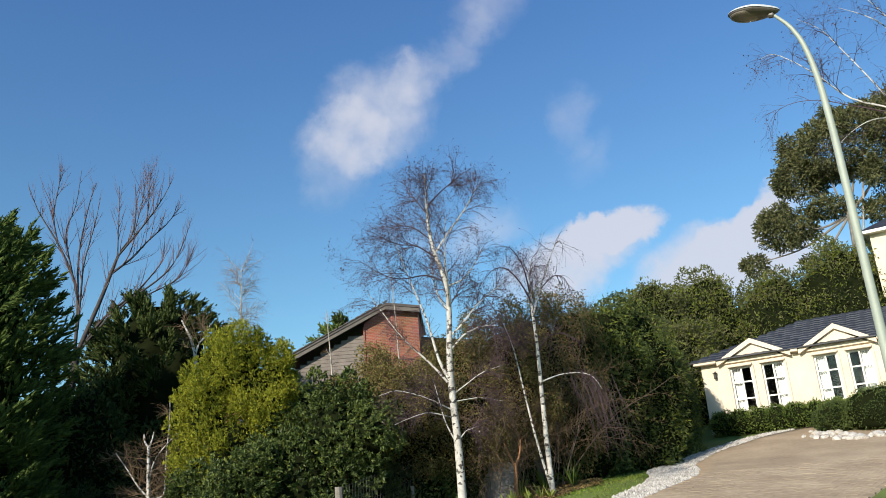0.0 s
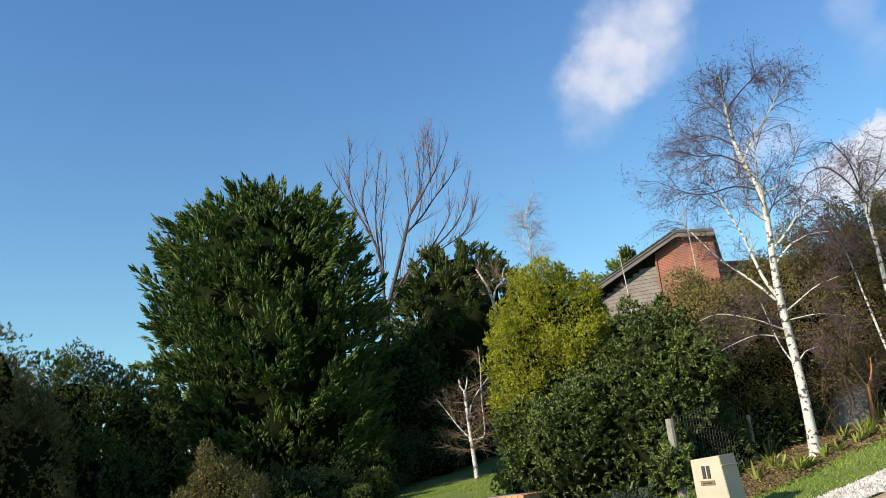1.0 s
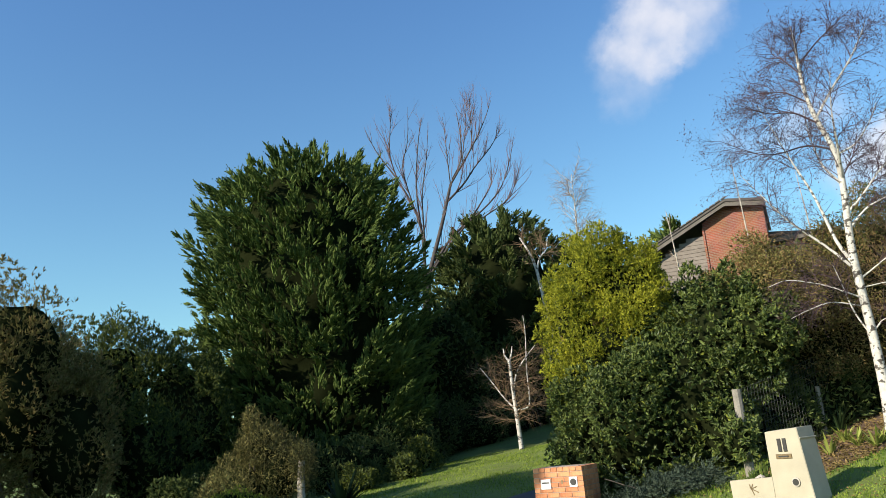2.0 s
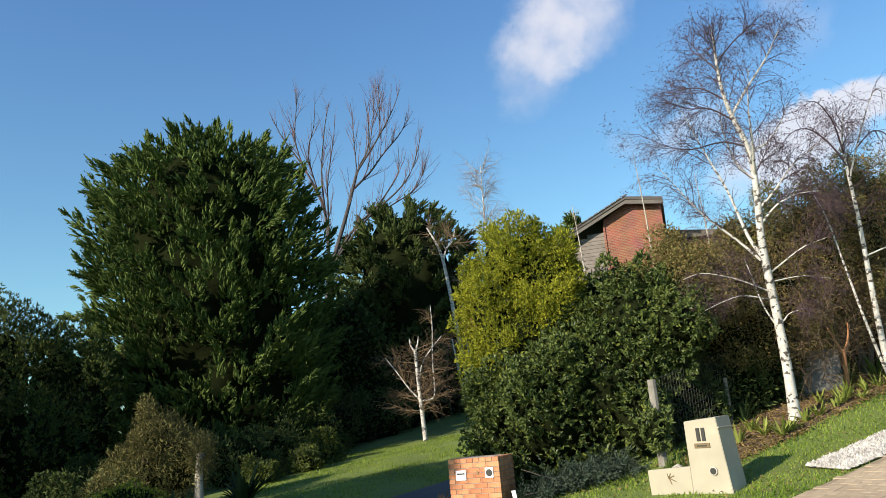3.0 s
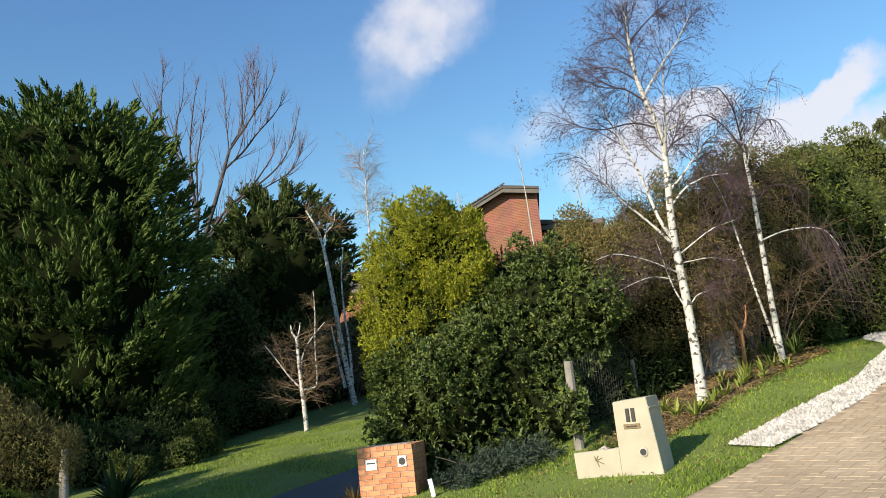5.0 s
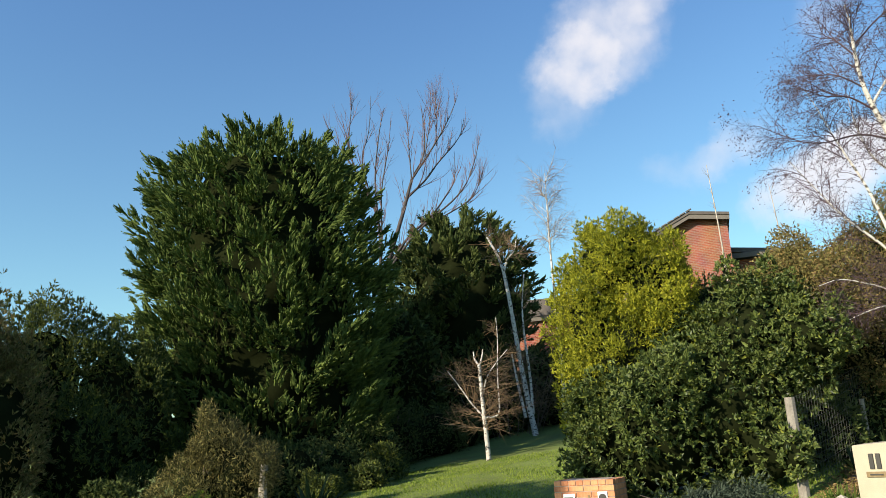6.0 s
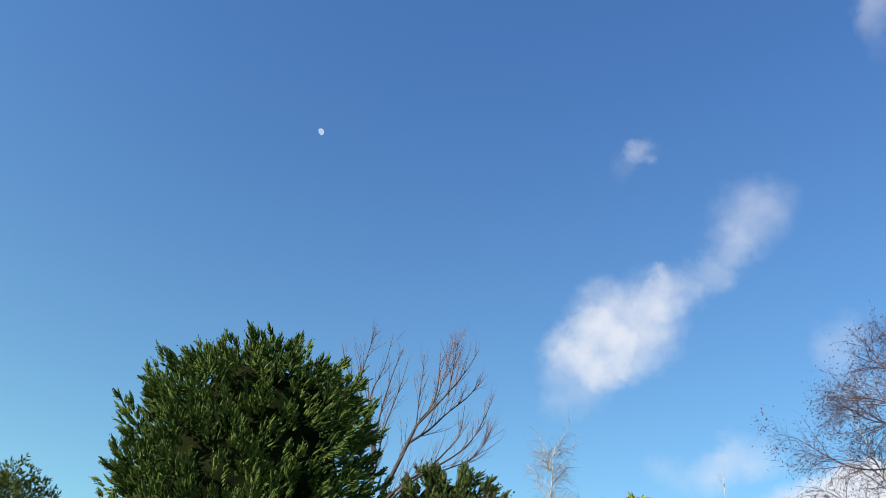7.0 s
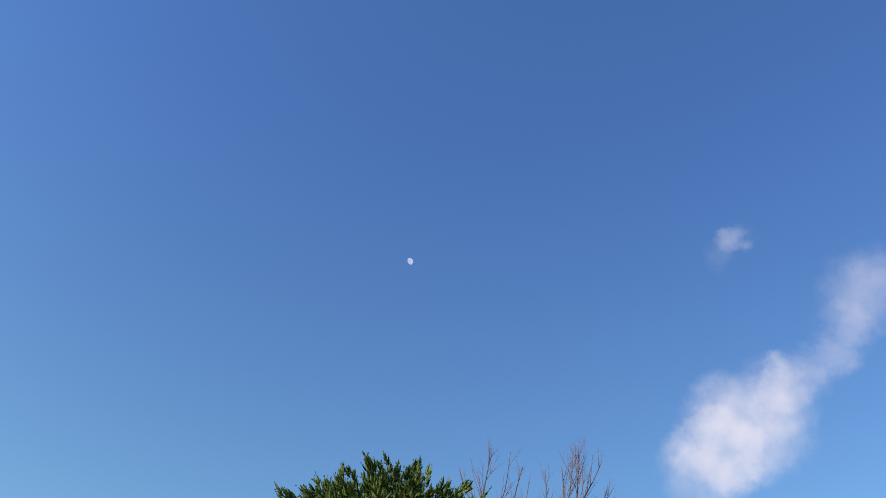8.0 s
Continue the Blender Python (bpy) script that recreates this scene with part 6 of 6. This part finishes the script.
for ang, L in ((20, 0.10), (-25, 0.12), (60, 0.08), (100, 0.07), (-70, 0.09)):
    c = box_bm(L, 0.006, 0.012, (L / 2, -0.004, 0))
    bmesh.ops.rotate(c, verts=c.verts, matrix=Matrix.Rotation(radians(-ang), 3, "Y"))
    bmesh.ops.translate(c, verts=c.verts, vec=(-0.36, 0, 0.24))
    me = bpy.data.meshes.new("tmp")
    c.to_mesh(me)
    c.free()
    bm.from_mesh(me)
    bpy.data.meshes.remove(me)
part("scratch_mark", bm, M_BRASS, lb, "dark star-shaped scratch on the planter")
lm = lb.matrix_basis
rng = np.random.default_rng(151)
for k in range(5):
    p = lm @ Vector((rng.uniform(-0.62, -0.1), rng.uniform(0.15, 0.42), 0.36 if k < 2 else 0.31))
    if k < 2:
        bm = bmesh.new()
        bmesh.ops.create_icosphere(bm, subdivisions=2, radius=0.07 + 0.03 * k)
        for v in bm.verts:
            v.co *= 1 + 0.18 * noise.noise(v.co * 14 + Vector((k, 0, 0)))
            v.co.z *= 0.8
        r = new("rock", bm_mesh("rock", bm, M_ROCK))
        r.matrix_basis = Matrix.Translation(lm @ Vector((-0.12 - 0.2 * k, 0.22, 0.34)))
        tagged(r, "rounded grey rock on the planter soil", "rock", "planter rocks")
for k, (u, n, L) in enumerate(((-0.52, 26, 0.26), (-0.42, 30, 0.32), (-0.3, 26, 0.36), (-0.2, 20, 0.32))):
    p = lm @ Vector((u, 0.28, 0.29))
    ob = strappy("planter_plant", "small leafy plant in the letterbox planter", 155 + k, (p.x, p.y), n, L, 0.022, L_HEDGE, 0.5, "planter plants")
    ob.matrix_basis = Matrix.Translation(p)

# ---- brick letterbox ----
bb = thing("brick_letterbox", "orange brick letterbox pillar with two white plates", "letterbox", pose(-1.53, 15.47, 0.0, 0, 0, -7))
W, D, TOP = 0.95, 0.68, 0.985
part("mortar_core", box_bm(W - 0.016, D - 0.016, TOP - 0.005 + 0.1, (W / 2, D / 2, -0.1)), M_MORTAR, bb)


def brick_mesh(lx, ly, lz):
    bm = box_bm(lx, ly, lz, (0, 0, 0), 0.004)
    return bm_mesh("brick", bm, M_BRICK)


full, half_b, head_b, sidefull = brick_mesh(0.230, 0.11, 0.076), brick_mesh(0.110, 0.11, 0.076), brick_mesh(0.108, 0.112, 0.072), brick_mesh(0.11, 0.222, 0.076)
rng = random.Random(9)


def lay(me, x, y, z, rz=0):
    ob = new("brick", me)
    ob.parent = bb
    ob.matrix_basis = pose(x, y, z, rng.uniform(-0.4, 0.4), 0, rz + rng.uniform(-0.5, 0.5)) @ Matrix.Scale(1.0, 4)


rows = 11
for r in range(rows):
    z = TOP - 0.086 * (r + 1) + 0.01
    if r == 0:
        for k in range(8):
            lay(head_b, 0.06 + k * 0.1186, 0.052, z)
            lay(head_b, 0.06 + k * 0.1186, D - 0.052, z)
        for k in range(4):
            lay(head_b, W - 0.052, 0.17 + k * 0.112, z, 90)
            lay(head_b, 0.052, 0.17 + k * 0.112, z, 90)
        continue
    if r % 2:
        for k in range(4):
            lay(full, 0.115 + k * 0.24, 0.052, z)
            lay(full, 0.115 + k * 0.24, D - 0.052, z)
    else:
        for x in (0.055, W - 0.055):
            lay(half_b, x, 0.052, z)
            lay(half_b, x, D - 0.052, z)
        for k in range(3):
            lay(full, 0.235 + k * 0.24, 0.052, z)
            lay(full, 0.235 + k * 0.24, D - 0.052, z)
    for k in range(2):
        lay(sidefull, W - 0.052, 0.225 + k * 0.232, z)
        lay(sidefull, 0.052, 0.225 + k * 0.232, z)
part("cap_mortar", box_bm(W - 0.22, D - 0.22, 0.03, (W / 2, D / 2, TOP - 0.03)), M_MORTAR, bb)
pl = part("mail_plate", box_bm(0.19, 0.02, 0.17, (0.235, -0.008, 0.62), 0.004), M_PLATE, bb, "white mail slot plate")
# black slab in place of the shaded gap in the plate
part("slot_opening", box_bm(0.14, 0.01, 0.022, (0.235, -0.019, 0.72)), M_BLACK, pl)
pl = part("paper_plate", box_bm(0.15, 0.02, 0.17, (0.765, -0.008, 0.64), 0.004), M_PLATE, bb, "white newspaper plate with a dark round hole")
bm = bmesh.new()
bmesh.ops.create_cone(bm, segments=20, radius1=0.058, radius2=0.058, depth=0.012, cap_ends=True)
bmesh.ops.rotate(bm, verts=bm.verts, matrix=Matrix.Rotation(radians(90), 3, "X"))
bmesh.ops.translate(bm, verts=bm.verts, vec=(0.765, -0.019, 0.725))
# the hole's inner shade as a solid black disc
part("round_hole", bm, M_BLACK, pl)
part("number_bar", box_bm(0.035, 0.008, 0.07, (0.545, -0.003, 0.70), 0.002), M_BRASS, bb, "small bronze number bar")
strappy("dry_shrub", "small dry brown tuft against the brick letterbox", 160, (-1.68, 15.6), 40, 0.4, 0.02, L_BROWN, 0.4)
ws = new("marker_stake", bm_mesh("marker_stake", box_bm(0.07, 0.03, 0.36, (0, 0, -0.08), 0.004), M_PLATE))
ws.matrix_basis = pose(-0.25, 15.0, gz(-0.25, 15.0), 0, -8, 10)
tagged(ws, "short white marker stake in the grass", "stake")

# ---- wire fence ----
fence = thing("wire_fence", "old wire netting fence on weathered posts", "fence", pose(2.05, 16.14, gz(2.05, 16.14)))
o = fence.matrix_basis.translation
POSTS = [((2.05, 16.14), 1.55, 0.085), ((3.25, 18.2), 1.0, 0.045), ((4.3, 20.0), 1.6, 0.05)]
for (px, py), h, r in POSTS:
    bm = bmesh.new()
    bmesh.ops.create_cone(bm, segments=9, radius1=r, radius2=r * 0.9, depth=h, cap_ends=True)
    for v in bm.verts:
        v.co += Vector((px - o.x, py - o.y, gz(px, py) - o.z + h / 2 - 0.1)) + Vector((0.01, 0.01, 0)) * noise.noise(v.co * 5)
    part("post", bm, M_FENCE, fence)
lines = []
for (a, ha, _), (b, hb, _) in zip(POSTS[:-1], POSTS[1:]):
    A, B = np.array((*a, gz(*a))), np.array((*b, gz(*b)))
    for k in range(11):
        f0 = 0.08 + k * 0.135
        p, q = A + (0, 0, f0), B + (0, 0, f0)
        mid = (p + q) / 2 - np.array((0, 0, 0.05))
        lines.append((curve_through([p, mid, q], 8) - np.array(o), np.full(8, 0.002)))
    n = int(np.linalg.norm(B - A) / 0.09)
    for k in range(n):
        p = A + (B - A) * k / n
        q = A + (B - A) * min(1, (k + 0.6) / n)
        lines.append((np.array([p + (0, 0, 0.05), q + (0, 0, 1.43)]) - np.array(o), np.full(2, 0.0018)))
v, q = tubes(lines, 3)
part("wire_netting", mesh("wire_netting", v, q, M_WIRE), M_WIRE, fence)

# stand-in slab for an unclear grey shape past the birch, and a cut orange stem
rw = new("grey_slab", bm_mesh("grey_slab", box_bm(0.9, 0.25, 1.05, (0, 0, -0.2), 0.02), M_SLAB))
rw.matrix_basis = pose(5.05, 19.9, gz(5.05, 19.9), 0, 0, 12)
tagged(rw, "low grey stand-in slab in dappled light behind the birches", "wall")
cs = thing("cut_stem", "orange-brown cut shrub stem in the mulch", "plant", pose(5.45, 19.1, gz(5.45, 19.1)))
rng = np.random.default_rng(170)
st = [(curve_through([(0, 0, -0.1), (0.03, 0, 0.4), (0.06, 0, 0.85)], 8), np.linspace(0.05, 0.04, 8)), (curve_through([(0.05, 0, 0.75), (-0.08, 0, 1.1), (-0.15, 0, 1.3)], 6), np.linspace(0.03, 0.012, 6)), (curve_through([(0.05, 0, 0.75), (0.2, 0, 1.05), (0.22, 0, 1.35)], 6), np.linspace(0.03, 0.012, 6))]
v, q = tubes(st, 7)
M_ORANGE = mat("orange_bark", (0.22, 0.09, 0.035), (0.42, 0.20, 0.09), 0.85, 6, 40, 0.5)
part("stem", mesh("stem", v, q, M_ORANGE, True), M_ORANGE, cs)

# ---- moon ----
MD = Vector((-0.4356, 0.6615, 0.6104)).normalized()
bm = bmesh.new()
bmesh.ops.create_uvsphere(bm, u_segments=32, v_segments=24, radius=9.2)
lit = Vector((0.75, 0.05, 0.45)).normalized()
side = (lit - MD * lit.dot(MD)).normalized()
# the unlit side is cut away, so the phase is in the shape
gone = [v for v in bm.verts if v.co.dot((side * 0.82 - MD * 0.57).normalized()) < -0.5]
bmesh.ops.delete(bm, geom=gone, context="VERTS")
moon = new("moon", bm_mesh("moon", bm, M_MOON))
moon.matrix_basis = Matrix.Translation(MD * 2200)
tagged(moon, "pale gibbous daytime moon in the blue sky", "moon")

# ---- driveway pavers: the near ones apart, the rest joined ----
pv = bmesh.new()
box_bm(0.228, 0.113, 0.03, (0, 0, 0), 0.003, pv)
paver_mesh = bm_mesh("paver", pv, M_PAVER)
pvv = np.array([v.co[:] for v in paver_mesh.vertices])
pvf = [tuple(p.vertices) for p in paver_mesh.polygons if p.normal.z > -0.5]
rng = np.random.default_rng(180)
CA, SA = math.cos(radians(-38)), math.sin(radians(-38))
near, jv, jf = 0, [], []
CELL = 0.1165
for j in range(-60, 150):
    for i in range(-60, 110):
        r = (i - j) % 4
        if r not in (0, 2):
            continue
        u, w, turn = ((i + 1) * CELL, (j + 0.5) * CELL, 0) if r == 0 else ((i + 0.5) * CELL, j * CELL, 90)
        x, y = 4.0 + u * CA - w * SA, 9.5 + u * SA + w * CA
        if not 10.8 < y < 21.5:
            continue
        xl, xr = np.interp(y, dl[:, 1], dl[:, 0]) + 0.12, np.interp(y, dr[:, 1], dr[:, 0]) - 0.12
        if not xl < x < xr:
            continue
        e = 0.1
        gxs, gys = (gz(x + e, y) - gz(x - e, y)) / (2 * e), (gz(x, y + e) - gz(x, y - e)) / (2 * e)
        m = Matrix(((1, 0, -gxs), (0, 1, -gys), (gxs, gys, 1))).to_4x4()
        m = Matrix.Translation((x, y, gz(x, y) + 0.012 + rng.uniform(-0.002, 0.003))) @ m @ pose(0, 0, 0, 0, 0, -38 + turn + rng.uniform(-0.6, 0.6))
        if near < 300 and 11.6 < y < 15.5 and x < xl + 3.2:
            ob = new("paver", paver_mesh)
            ob.parent = driveway
            ob.matrix_basis = m
            near += 1
        else:
            b = len(jv) * len(pvv)
            mm = np.array(m)
            jv.append(pvv @ mm[:3, :3].T + mm[:3, 3])
            jf += [tuple(k + b for k in fq) for fq in pvf]
joined = new("pavers", mesh("pavers", np.concatenate(jv), jf, M_PAVER_FAR))
joined.parent = driveway
tagged(joined, "tan pavers farther up the drive", kind="stuff")
